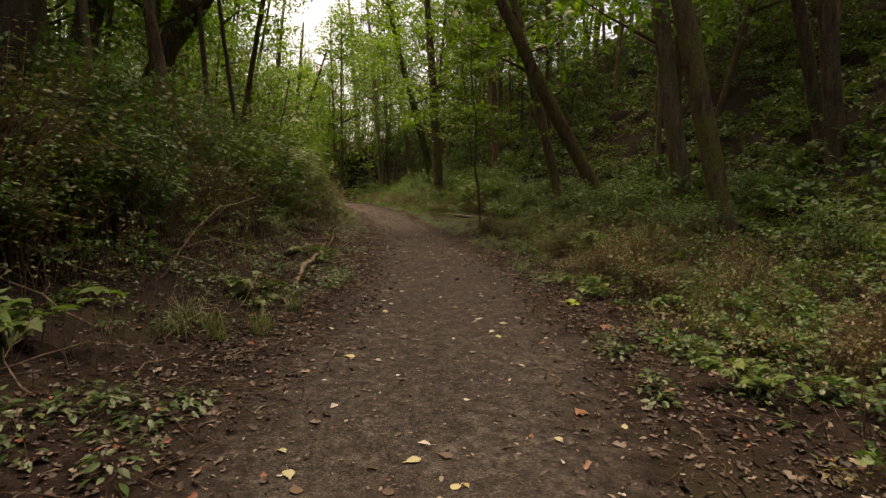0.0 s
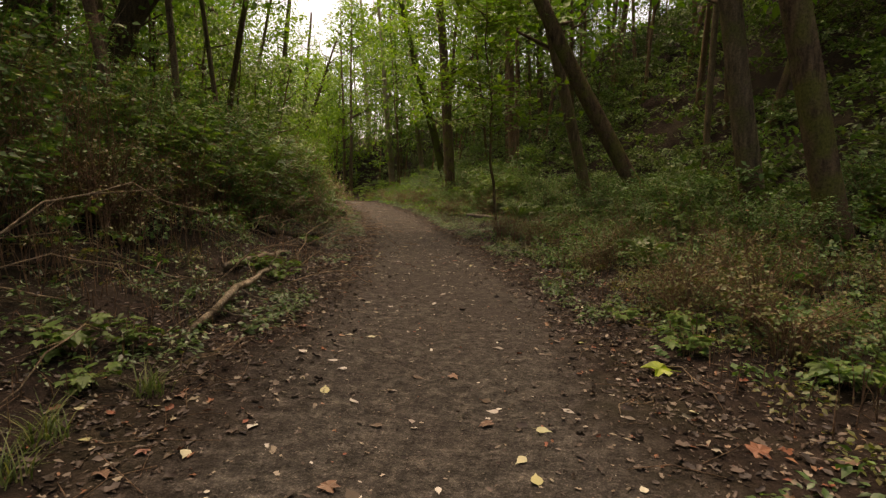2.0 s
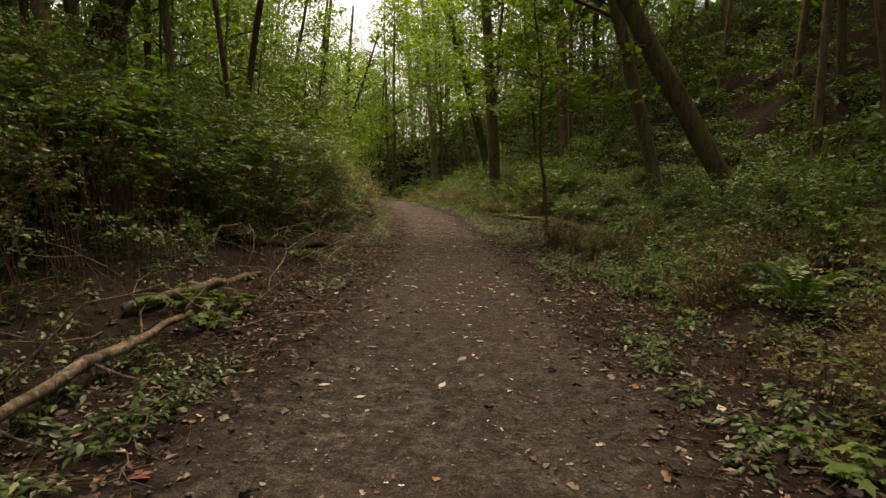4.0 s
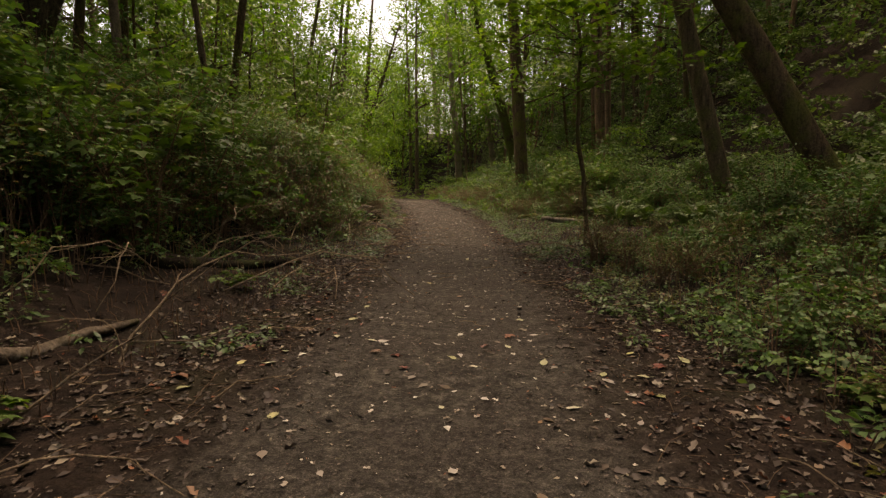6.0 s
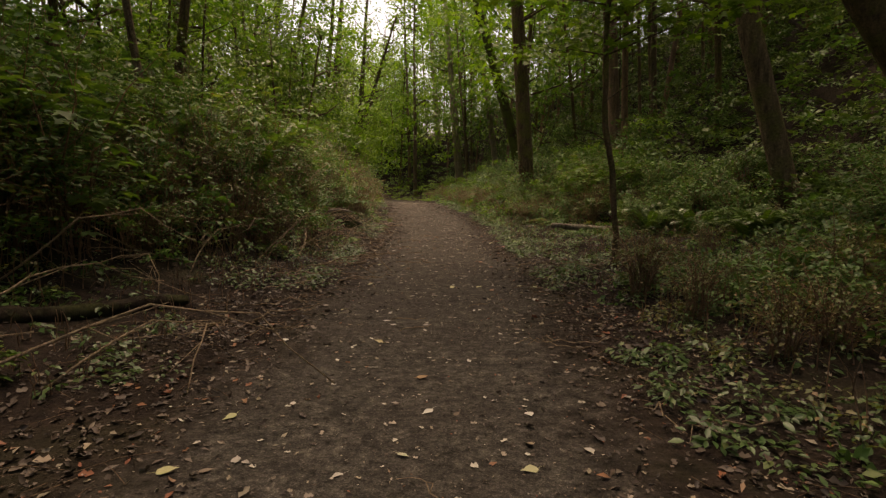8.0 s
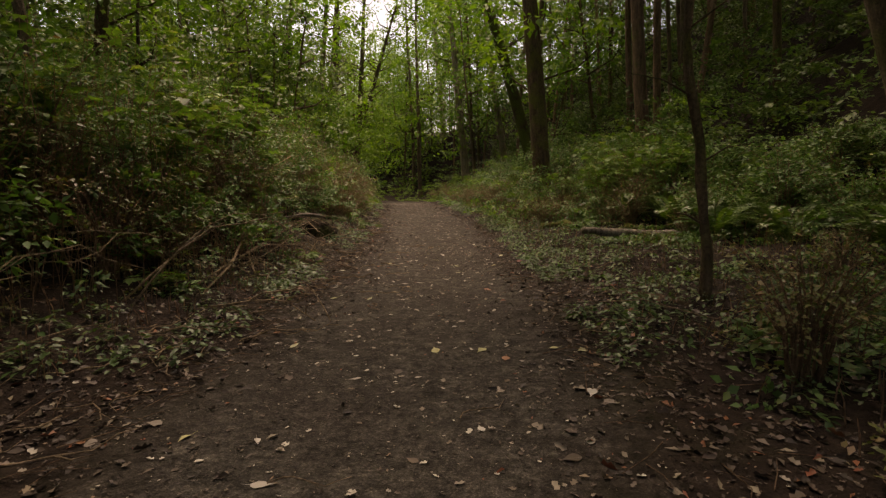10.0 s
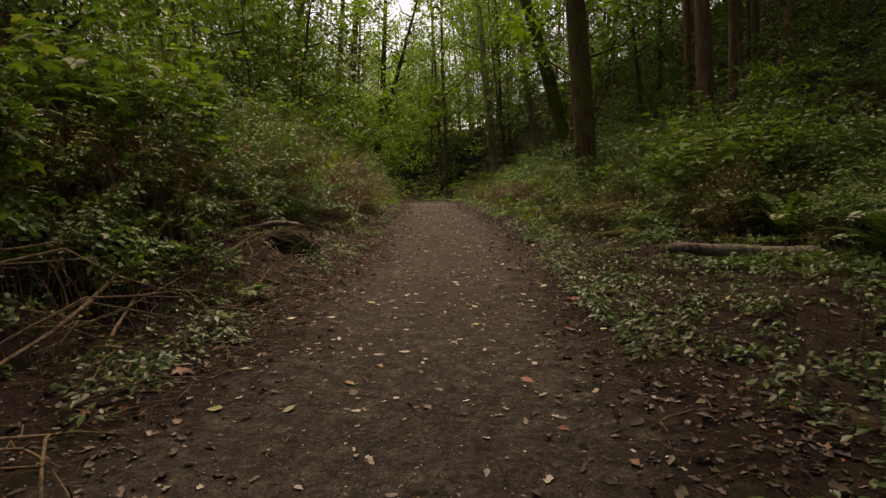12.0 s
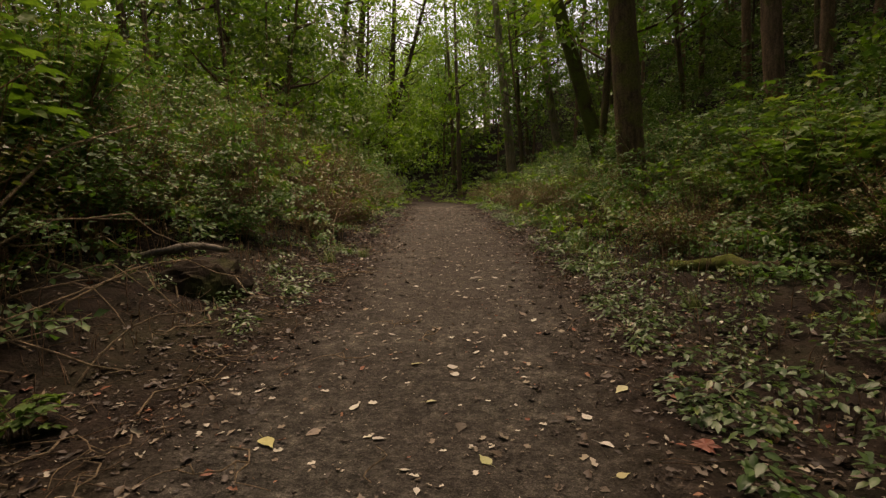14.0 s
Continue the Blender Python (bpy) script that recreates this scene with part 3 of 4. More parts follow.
# ---- shrubs, ferns and low plants ----
def shrub_meshes(seed, tall, wide, stems, leaves, size, outline, leaf_mat, stem_mat, bare=0.3, flat=0.6):
    """Stems that arch out of one foot with side twigs, and the leaves on them."""
    rng = np.random.default_rng(seed)
    wood_parts, tips = [], []
    for i in range(stems):
        a, r = rng.random() * 6.283, wide * (0.15 + 0.85 * rng.random())
        h = tall * (0.55 + 0.45 * rng.random())
        u = np.linspace(0, 1, 6)
        line = np.stack([r * np.cos(a) * u ** 1.4, r * np.sin(a) * u ** 1.4, h * (u - 0.22 * u ** 3)], -1) + rng.standard_normal((6, 3)) * 0.035 * tall * u[:, None]
        line[0] = (0.08 * np.cos(a), 0.08 * np.sin(a), -0.15)
        wood_parts.append(tube(line[[0, 2, 4, 5]], np.array((0.009, 0.007, 0.0045, 0.002)) * (0.6 + 0.4 * tall), 3, cap=False))
        for _ in range(3):
            k = rng.uniform(bare, 1)
            s = np.array([np.interp(k, u, line[:, c]) for c in range(3)])
            e = s + np.array([np.cos(a), np.sin(a), 0]) * rng.uniform(0.0, 0.25) * wide + rng.standard_normal(3) * (0.16 * wide, 0.16 * wide, 0.12 * tall)
            e[2] = max(e[2], 0.06)
            wood_parts.append(tube([s, e], [0.004, 0.0015], 3, cap=False))
            tips.append((s, e))
        tips.append((line[2], line[5]))
    ab = np.array(tips)
    w = rng.integers(0, len(ab), leaves)
    k = rng.random((leaves, 1)) ** 0.6
    p = ab[w, 0] * (1 - k) + ab[w, 1] * k + rng.standard_normal((leaves, 3)) * 0.035 * tall
    p[:, 2] = np.clip(p[:, 2], 0.03, None)
    out = p * (1, 1, 0) + rng.standard_normal((leaves, 3)) * wide * 0.45
    out[:, 2] = -0.25 * np.abs(rng.standard_normal(leaves)) * wide * 0.5
    up = np.array((0, 0, 1.0)) + rng.standard_normal((leaves, 3)) * (1 - flat)
    v, f = blades(outline, p, out, up, size * (0.5 + 0.9 * rng.random(leaves)))
    return soup("stems", wood_parts, stem_mat), fast_mesh("foliage", v, f, leaf_mat)


def thing_of(name, meshes, label, category, group):
    root = tagged(new(name), label, category, group)
    for nm, me in meshes:
        tagged(part(nm, me, root), kind="stuff")
    return root


def shrub_kind(label, *args, **kw):
    s, f = shrub_meshes(*args, **kw)
    return thing_of("shrub", (("stem_tangle", s), ("foliage", f)), label, "shrub", "shrubs of the undergrowth")


def fern_thing(seed):
    rng = np.random.default_rng(seed)
    root = tagged(new("fern"), "dark green sword fern with arching fronds", "fern", "ferns of the undergrowth")
    for i in range(15):
        a = 6.283 * i / 15 + rng.normal(0, 0.2)
        ln, rise = rng.uniform(0.6, 0.95), rng.uniform(0.35, 0.8)
        u = np.linspace(0, 1, 18)
        r = ln * u ** 1.1
        z = rise * (np.sin(u * 2.2) * 0.75)
        line = np.stack([r * np.cos(a), r * np.sin(a), z], -1)
        t = np.gradient(line, axis=0)
        t /= np.linalg.norm(t, axis=1)[:, None]
        side = np.cross(t, (0, 0, 1.0))
        side /= np.linalg.norm(side, axis=1)[:, None]
        nrm = np.cross(side, t)
        w = 0.13 * np.sin(np.pi * np.clip(u * 0.93 + 0.07, 0, 1)) ** 0.7 + 0.01
        q = [blades(OVAL, line[2:], side[2:] * s + t[2:] * 0.35, nrm[2:] + rng.standard_normal((16, 3)) * 0.15, w[2:]) for s in (1, -1)]
        q.append(tube(line[::4], np.linspace(0.004, 0.001, 5), 3, cap=False))
        part("frond", soup("frond", q, LEAF_FERN, False), root)
    return root


def grass_thing(seed):
    rng = np.random.default_rng(seed)
    q = []
    for i in range(60):
        a, ln, b = rng.random() * 6.283, rng.uniform(0.14, 0.36), rng.uniform(0.3, 1.0)
        u = np.linspace(0, 1, 4)[:, None]
        o = np.array([np.cos(a), np.sin(a), 0])
        line = rng.standard_normal(3) * (0.05, 0.05, 0) + o * b * ln * u ** 1.6 + np.array([0, 0, 1]) * ln * (u - 0.45 * b * u ** 2)
        s = np.array([-np.sin(a), np.cos(a), 0]) * 0.004
        wd = np.array([1, 0.9, 0.6, 0.05])[:, None]
        q.append((np.concatenate([line - s * wd, line + s * wd]), np.array([(j, j + 1, j + 5) for j in range(3)] + [(j, j + 5, j + 4) for j in range(3)])))
    root = tagged(new("grass_tuft", soup("grass_tuft", q, GRASS, False)), "small tuft of green grass at the path's edge", "grass", "grass tufts")
    return root


def put(kind, used, x, y, s, spin, sink=0.03, tip=(0, 0)):
    m = pose(x, y, low(x, y) - sink, tip[0], tip[1], spin) @ Matrix.Scale(s, 4)
    if kind in used:
        t = copy_thing(kind, m)
        t.scale = (s, s, s)
        return t
    used.add(kind)
    kind.matrix_basis = m
    return kind


USED = set()
BROAD = [shrub_kind("leafy green shrub with broad leaves", 61, 1.7, 1.0, 18, 1650, 0.072, OVAL, LEAF_SHRUB, STEM, bare=0.42),
         shrub_kind("tall leafy green shrub on the bank", 62, 2.1, 1.1, 20, 1900, 0.075, OVAL, LEAF_SHRUB, STEM, bare=0.42),
         shrub_kind("low leafy green shrub", 63, 1.0, 0.9, 16, 1200, 0.066, OVAL, LEAF_SHRUB, STEM, bare=0.42)]
TWIGGY = [shrub_kind("twiggy brown shrub with few small leaves", 64, 1.35, 0.7, 30, 800, 0.045, OVAL, LEAF_TWIG, STEM, bare=0.15),
          shrub_kind("twiggy reddish thicket with sparse leaves", 65, 1.0, 0.8, 34, 700, 0.045, OVAL, LEAF_TWIG, STEM, bare=0.15)]
MAPLES = [shrub_kind("young maple with large bright green leaves", 66, 2.2, 0.95, 9, 300, 0.125, MAPLE, LEAF_MAPLE, STEM, bare=0.4, flat=0.8),
          shrub_kind("low plant with large lobed green leaves", 67, 0.5, 0.55, 9, 55, 0.13, MAPLE, LEAF_MAPLE, STEM, bare=0.5, flat=0.8)]
FERNS = [fern_thing(71), fern_thing(72)]
TUFTS = [grass_thing(73), grass_thing(74)]


def set_back(y):
    """How far the wall of shrubs on the left bank stands back from where it is closest to the path."""
    return np.interp(y, (-8, 7.0, 14, 17, 20.6, 21.6, 24.6, 26), (1.2, 1.1, 1.2, 0.3, 0.1, 1.1, 1.1, -0.3))


def undergrowth():
    rng = np.random.default_rng(8)
    stands = []
    while len(stands) < 520:
        y = -3 + 53 * rng.random() ** 1.15
        side = rng.choice((-1, 1), p=(0.52, 0.48))
        if side < 0:
            near = 1.35 + float(set_back(y)) + 5.0 * rng.random() ** 1.6
            x = float(centre(y)) - (HALF + near)
            edge = near - float(set_back(y))
            brown = rng.random() < (0.85 if 23 < y < 42 else 0.55) * (1.0 if edge < 3.2 else 0.35)
            k = TWIGGY[rng.integers(2)] if brown else BROAD[rng.integers(3)]
            s = rng.uniform(1.15, 1.7) if brown else rng.uniform(0.95, 1.4)
            if edge < 1.7:
                s *= 0.8
        else:
            near = 0.9 + 6.0 * rng.random() ** 1.25
            x = float(centre(y)) + HALF + near
            if y < 5 and near < 1.2 or 16 < y < 25 and near < 2.6:
                continue
            k = TWIGGY[rng.integers(2)] if rng.random() < (0.78 if near < 3.4 else 0.35) else BROAD[2 if near < 3 else rng.integers(3)]
            s = (rng.uniform(0.55, 0.9) if near < 3.4 else rng.uniform(0.6, 1.0)) * (1.25 if y > 24 else 1.0)
        if math.hypot(x - 1.7, y - 20) < 2.2:
            continue
        stands.append((math.hypot(x + 0.1 * y, max(0, y - 18, -y)), k, x, y, s, rng.uniform(0, 360)))
    stands.sort(key=lambda q: q[0])
    joined("far_shrubs", [(k, pose(x, y, low(x, y) - 0.03, 0, 0, a) @ Matrix.Scale(s, 4)) for _, k, x, y, s, a in stands[270:]], "leafy and twiggy shrubs further along the path", "shrubs")
    for _, k, x, y, s, a in stands[:270]:
        put(k, USED, x, y, s, a)
    for x, y, s in ((-6.0, 21.6, 0.55), (-5.6, 20.6, 0.5), (-6.6, 22.4, 0.6), (-5.0, 19.0, 0.5), (-6.5, 24.6, 0.7), (-6.2, 25.6, 0.6)):
        put(BROAD[2], USED, x, y, s, rng.uniform(0, 360))
    for x, y, s in ((-3.9, 11.5, 1.3), (-4.6, 14.0, 1.4), (-4.4, 9.0, 1.1), (-4.8, 10.2, 1.25), (-4.9, 18.2, 1.2), (-5.6, 17.0, 1.4), (-6.2, 21.4, 1.6), (-6.8, 23.2, 1.5), (1.6, 25.6, 1.0), (2.3, 26.4, 1.2), (3.0, 25.4, 1.0), (0.9, 27.6, 0.8), (2.0, 27.6, 1.1), (-5.2, 3.4, 1.0), (4.6, 9.8, 0.6), (5.6, 13.0, 0.7)):
        put(MAPLES[0], USED, x, y, s, rng.uniform(0, 360))
    for x, y, s in ((2.45, 0.9, 0.75), (2.9, 2.0, 0.7), (2.4, 4.6, 0.65), (2.75, 5.2, 0.75), (3.3, 4.0, 0.7), (2.2, 5.6, 0.6), (-2.7, 0.9, 1.1), (-4.5, 3.6, 1.3), (-4.9, 2.9, 1.3), (-2.0, 4.0, 0.6), (-2.3, 3.7, 0.7), (-1.9, 3.4, 0.5), (-2.1, 8.0, 0.7), (-2.4, 7.7, 0.8), (-2.0, 7.5, 0.6), (-2.7, 11.4, 0.6), (2.5, 9.4, 0.7), (3.0, 10.8, 0.9), (-3.7, 16.8, 0.7), (-3.6, 20.2, 0.7)):
        put(MAPLES[1], USED, x, y, s, rng.uniform(0, 360))
    for i in range(58):
        y = rng.uniform(2, 40)
        side = 1 if rng.random() < 0.8 else -1
        x = float(centre(y)) + side * (HALF + rng.uniform(1.8 if side > 0 else 2.2, 8.5))
        if side > 0 and 14 < y < 24 and abs(x - float(centre(y))) < HALF + 4.2:
            continue
        put(FERNS[i % 2], USED, x, y, rng.uniform(0.7, 1.15), rng.uniform(0, 360), 0.02)
    for x, y, s in ((2.0, 24.6, 1.1), (2.8, 24.0, 1.2), (3.4, 22.6, 1.2), (3.0, 21.6, 1.0), (3.9, 23.6, 1.2), (1.6, 26.0, 1.0), (3.8, 21.0, 1.1), (4.3, 19.4, 1.0)):
        put(FERNS[0], USED, x, y, s, rng.uniform(0, 360), 0.02)
    for x, y in ((-2.3, 2.45), (-1.66, 2.75), (-1.8, 2.05), (-2.0, 2.3), (-1.55, 2.4), (-2.15, 2.0), (3.0, 2.4), (2.85, 2.6), (3.1, 2.2), (-1.5, 3.4), (-4.6, 25.4), (-5.0, 26.5), (-4.4, 26.2), (-0.9, 27.0), (-1.1, 28.2), (-0.6, 25.6), (-1.0, 26.8), (0.1, 23.4)):
        put(TUFTS[int(rng.integers(2))], USED, x, y, rng.uniform(0.7, 1.2), rng.uniform(0, 360), 0.01)


undergrowth()


# ---- sapling by the path ----
def sapling():
    rng = np.random.default_rng(90)
    root = tagged(new("sapling"), "thin dark maple sapling with tiers of green leaves", "tree")
    root.matrix_world = pose(1.7, 17.45, low(1.7, 17.45))
    z = np.linspace(-0.2, 8.0, 26)
    line = np.stack([-0.075 * z + 0.05 * np.sin(z * 1.9) + 0.02 * np.sin(z * 5), 0.04 * np.sin(z * 1.3), z], -1)
    part("trunk", soup("trunk", [tube(line, np.linspace(0.055, 0.012, 26) * (1 + 0.12 * np.sin(z * 7)), 9, 0.09, rng)], BARK), root)
    for h, a, ln in ((0.7, 2.6, 0.35), (1.3, 0.4, 0.5), (1.9, 3.4, 0.6), (2.5, 5.6, 0.7), (2.9, 1.5, 0.6)):
        b = np.array([np.interp(h, z, line[:, 0]), 0, h])
        e = b + np.array([math.cos(a), math.sin(a), 0.35]) * ln
        part("limb", soup("limb", [tube([b, (b + e) / 2 + (0, 0, 0.05), e], [0.012, 0.008, 0.003], 5, cap=False)], BARK_DARK), root)
    for i in range(30):
        h = rng.uniform(2.9, 8.0)
        a, ln = rng.random() * 6.283, rng.uniform(0.9, 2.9)
        s = np.array([np.interp(h, z, line[:, 0]), 0, h])
        e = s + np.array([np.cos(a), np.sin(a), rng.uniform(0.0, 0.3)]) * ln
        m = (s + e) / 2 + (0, 0, 0.12)
        limb = part("limb", soup("limb", [tube([s, m, e], [0.014, 0.009, 0.004], 4, cap=False)], BARK_DARK), root)
        n = 100
        k = rng.random((n, 1)) ** 0.6
        p = s * (1 - k) + e * k + rng.standard_normal((n, 3)) * (0.3, 0.3, 0.06)
        v, f = blades(MAPLE, p, (e - s) + rng.standard_normal((n, 3)) * 0.7, np.array((0, 0, 1.0)) + rng.standard_normal((n, 3)) * 0.25, 0.12 * (0.6 + 0.7 * rng.random(n)))
        part("leaves", fast_mesh("leaves", v, f, LEAF_SAPLING), limb)
    return root


sapling()


# ---- fallen wood ----
def fallen(name, points, radii, mat, label, category="log", sides=10, seed=1, twigs=()):
    rng = np.random.default_rng(seed)
    p = np.asarray(points, float)
    u = np.linspace(0, 1, len(p))
    w = np.linspace(0, 1, max(12, 2 * len(p)))
    q = np.stack([np.interp(w, u, p[:, c]) for c in range(3)], -1)
    q[1:-1] += rng.standard_normal((len(w) - 2, 3)) * (0.5 if mat is OLDWOOD else 0.12 if mat is DRIFT else 0.28) * np.mean(radii)
    root = tagged(new(name, soup(name, [tube(q, np.interp(w, u, radii) * rng.uniform(0.93, 1.06, len(w)), sides, 0.1, rng)], mat)), label, category)
    for k, end, r in twigs:
        s = np.array([np.interp(k, w, q[:, c]) for c in range(3)])
        e = np.asarray(end, float)
        m = (s + e) / 2 + rng.standard_normal(3) * 0.03
        part("branch", soup("branch", [tube([s, m, e], [r, r * 0.8, r * 0.4], 6)], mat), root)
    return root


fallen("log", [(-1.78, 4.4, 0.1), (-1.9, 5.1, 0.17), (-2.0, 5.9, 0.2), (-2.08, 6.8, 0.24), (-2.1, 7.3, 0.27)], [0.022, 0.036, 0.042, 0.036, 0.026], OLDWOOD,
       "brown flaking fallen branch at the bank's foot", seed=101, twigs=((0.55, (-1.75, 6.3, 0.03), 0.014), (0.9, (-1.95, 7.3, 0.5), 0.012), (0.3, (-1.6, 5.3, 0.08), 0.01), (0.7, (-2.3, 7.0, 0.4), 0.01)))
fallen("log", [(-2.72, 7.3, 0.28), (-2.69, 8.0, 0.265), (-2.66, 8.8, 0.25), (-2.68, 9.4, 0.225), (-2.7, 9.9, 0.2)], [0.052, 0.05, 0.046, 0.038, 0.024], DEADWOOD, "smooth pale fallen branch on the bank", seed=108)
fallen("branch", [(-1.55, 3.95, 0.04), (-1.45, 4.4, 0.05), (-1.3, 4.9, 0.04)], [0.03, 0.028, 0.018], BARK_DARK, "short dark broken branch on the leaf litter", "branch", 8, 102)
fallen("log", [(0.85, 21.85, 0.5), (1.5, 22.2, 0.45), (2.3, 22.4, 0.37), (3.4, 22.5, 0.28)], [0.062, 0.075, 0.09, 0.11], DRIFT,
       "long pale fallen log propped beside the path", seed=103, twigs=((0.45, (1.5, 21.5, 0.16), 0.025), (0.6, (1.9, 21.6, 0.12), 0.018), (0.25, (0.8, 22.4, 0.2), 0.016)))
fallen("log", [(1.08, 18.25, 0.06), (1.25, 17.85, 0.08), (1.55, 17.35, 0.1)], [0.05, 0.065, 0.07], BARK_DARK, "short dark rotting log beside the path", seed=104)
fallen("log", [(-6.1, 22.9, 0.5), (-5.82, 23.0, 0.58), (-5.45, 23.1, 0.69), (-5.03, 23.2, 0.74), (-4.7, 23.3, 0.68)], [0.045, 0.05, 0.05, 0.045, 0.03], DRIFT, "curved grey branch lying on a mossy stump", "branch", 8, 105)
fallen("log", [(-5.2, 20.7, 0.2), (-5.45, 21.3, 0.26), (-5.75, 21.9, 0.33), (-6.1, 22.8, 0.46)], [0.04, 0.05, 0.055, 0.05], DRIFT, "long grey fallen branch running up to a stump", "branch", 8, 109)
fallen("branch", [(-4.9, 20.9, 0.35), (-5.05, 21.0, 1.05), (-5.15, 21.8, 1.72), (-5.12, 22.6, 2.0)], [0.016, 0.016, 0.013, 0.007], DRYTWIG, "pale bare cane rising out of the thicket", "branch", 6, 126, ((0.6, (-4.6, 22.4, 2.15), 0.007),))
fallen("log", [(x, y, low(x, y) + 0.05) for x, y in ((-3.9, 11.0), (-3.6, 11.8), (-3.5, 12.6), (-3.0, 13.7))], [0.085, 0.08, 0.075, 0.06], STUMP, "dark mossy log half sunk in the bank", seed=106)
fallen("branch", [(-3.05, 16.2, 0.03), (-3.5, 17.3, 0.18), (-3.75, 18.2, 0.34), (-4.5, 19.8, 0.75), (-5.3, 21.2, 1.15)], [0.012, 0.014, 0.016, 0.014, 0.008], DRYTWIG, "long pale arching cane leaning out of the thicket", "branch", 6, 121,
       ((0.42, (-3.3, 19.0, 0.62), 0.008), (0.55, (-3.5, 19.2, 0.1), 0.008), (0.62, (-4.9, 18.9, 0.9), 0.007)))
fallen("branch", [(-3.5, 18.3, 0.2), (-4.0, 19.0, 0.3), (-4.6, 19.9, 0.42), (-5.2, 20.7, 0.45)], [0.013, 0.013, 0.011, 0.007], DRYTWIG, "pale broken branch lying over the thicket's foot", "branch", 6, 122, ((0.5, (-4.0, 21.3, 0.75), 0.008),))
fallen("branch", [(-3.2, 19.9, 0.04), (-4.2, 19.7, 0.14), (-5.4, 19.4, 0.35)], [0.01, 0.014, 0.012], DRYTWIG, "thin dry branch lying across the bank", "branch", 6, 123)
fallen("branch", [(-3.6, 21.3, 0.05), (-4.4, 20.9, 0.16), (-5.6, 20.3, 0.4)], [0.009, 0.012, 0.012], DRYTWIG, "thin dry branch lying across the bank", "branch", 6, 124)
fallen("log", [(x, y, low(x, y) + 0.06) for x, y in ((0.1, 24.85), (0.6, 24.6), (1.1, 24.3), (1.9, 24.1))], [0.07, 0.09, 0.09, 0.08], MOSSY, "dark mossy log beside the path", seed=107)


def stump():
    """A low broken stump, dark, moss on top."""
    rng = np.random.default_rng(110)
    bm = bmesh.new()
    bmesh.ops.create_icosphere(bm, subdivisions=4, radius=1)
    for v in bm.verts:
        c = v.co
        c.x, c.y, c.z = (math.copysign(abs(q) ** 0.62, q) for q in c)
        k = 1 + 0.14 * noise.noise(c * 2.1) + 0.07 * noise.noise(c * 6)
        c.x, c.y, c.z = c.x * 0.42 * k, c.y * 0.34 * k, c.z * 0.44 * k
    me = bpy.data.meshes.new("stump")
    bm.to_mesh(me)
    bm.free()
    me.materials.append(STUMP)
    ob = tagged(new("stump", me), "low dark rotten stump capped with moss", "stump")
    ob.matrix_world = pose(-4.75, 22.95, low(-4.75, 22.95) - 0.1, 0, 0, 12)
    return ob


stump()


def dry_branches():
    """Dry canes and twigs on the bank and the litter."""
    rng = np.random.default_rng(120)
    kinds = []
    for i in range(5):
        ln = (1.9, 1.5, 1.2, 0.7, 0.45)[i]
        u = np.linspace(0, 1, 8)
        line = np.stack([ln * u, 0.12 * ln * np.sin(u * (3 + i)), 0.03 + (0.3, 0.22, 0.12, 0.03, 0.01)[i] * ln * np.sin(u * 2.6)], -1) + rng.standard_normal((8, 3)) * 0.015 * ln
        r = np.linspace(0.011, 0.004, 8) * (1.0, 0.9, 0.8, 0.6, 0.5)[i]
        ob = tagged(new("twig", soup("twig", [tube(line, r, 5)], DRYTWIG)), "dry bare pale twig on the forest floor" if i > 2 else "dry bare arching cane on the bank", "twig", "dry twigs")
        for j in range(3 if i < 3 else 1):
            k = int(rng.integers(2, 6))
            e = line[k] + np.array([rng.uniform(0.1, 0.35), rng.uniform(-0.3, 0.3), rng.uniform(0.0, 0.2) if i < 3 else 0.01]) * ln * 0.8
            part("side_twig", soup("side_twig", [tube([line[k], (line[k] + e) / 2 + rng.standard_normal(3) * 0.02, e], [0.005, 0.004, 0.002], 4)], DRYTWIG), ob)
        kinds.append(ob)
    used = set()
    for i in range(262):
        y = rng.uniform(-1.5, 30) if i < 150 else rng.uniform(13.5, 24) if i < 230 else rng.uniform(-0.5, 9)
        side = -1 if rng.random() < 0.72 or i > 165 else 1
        k = int(rng.choice(5, p=(0.17, 0.17, 0.18, 0.26, 0.22)))
        if k < 3 and rng.random() < 0.85:
            side = -1
        o = rng.uniform(-0.15, 0.7) if k > 2 else rng.uniform(0.5, 2.6)
        if k == 4 and rng.random() < 0.35:
            o = rng.uniform(-1.6, 0)
        if i >= 230 and k < 3:
            o += 0.6
        x = float(centre(y)) + side * (HALF + o)
        put(kinds[k], used, x, y, rng.uniform(0.7, 1.25) * (0.7 if i >= 230 else 1.0), rng.uniform(0, 360), 0.0 if k > 2 else 0.02, (rng.normal(0, 8) if k < 3 else 0, rng.normal(0, 12) if k < 3 else 0))


dry_branches()


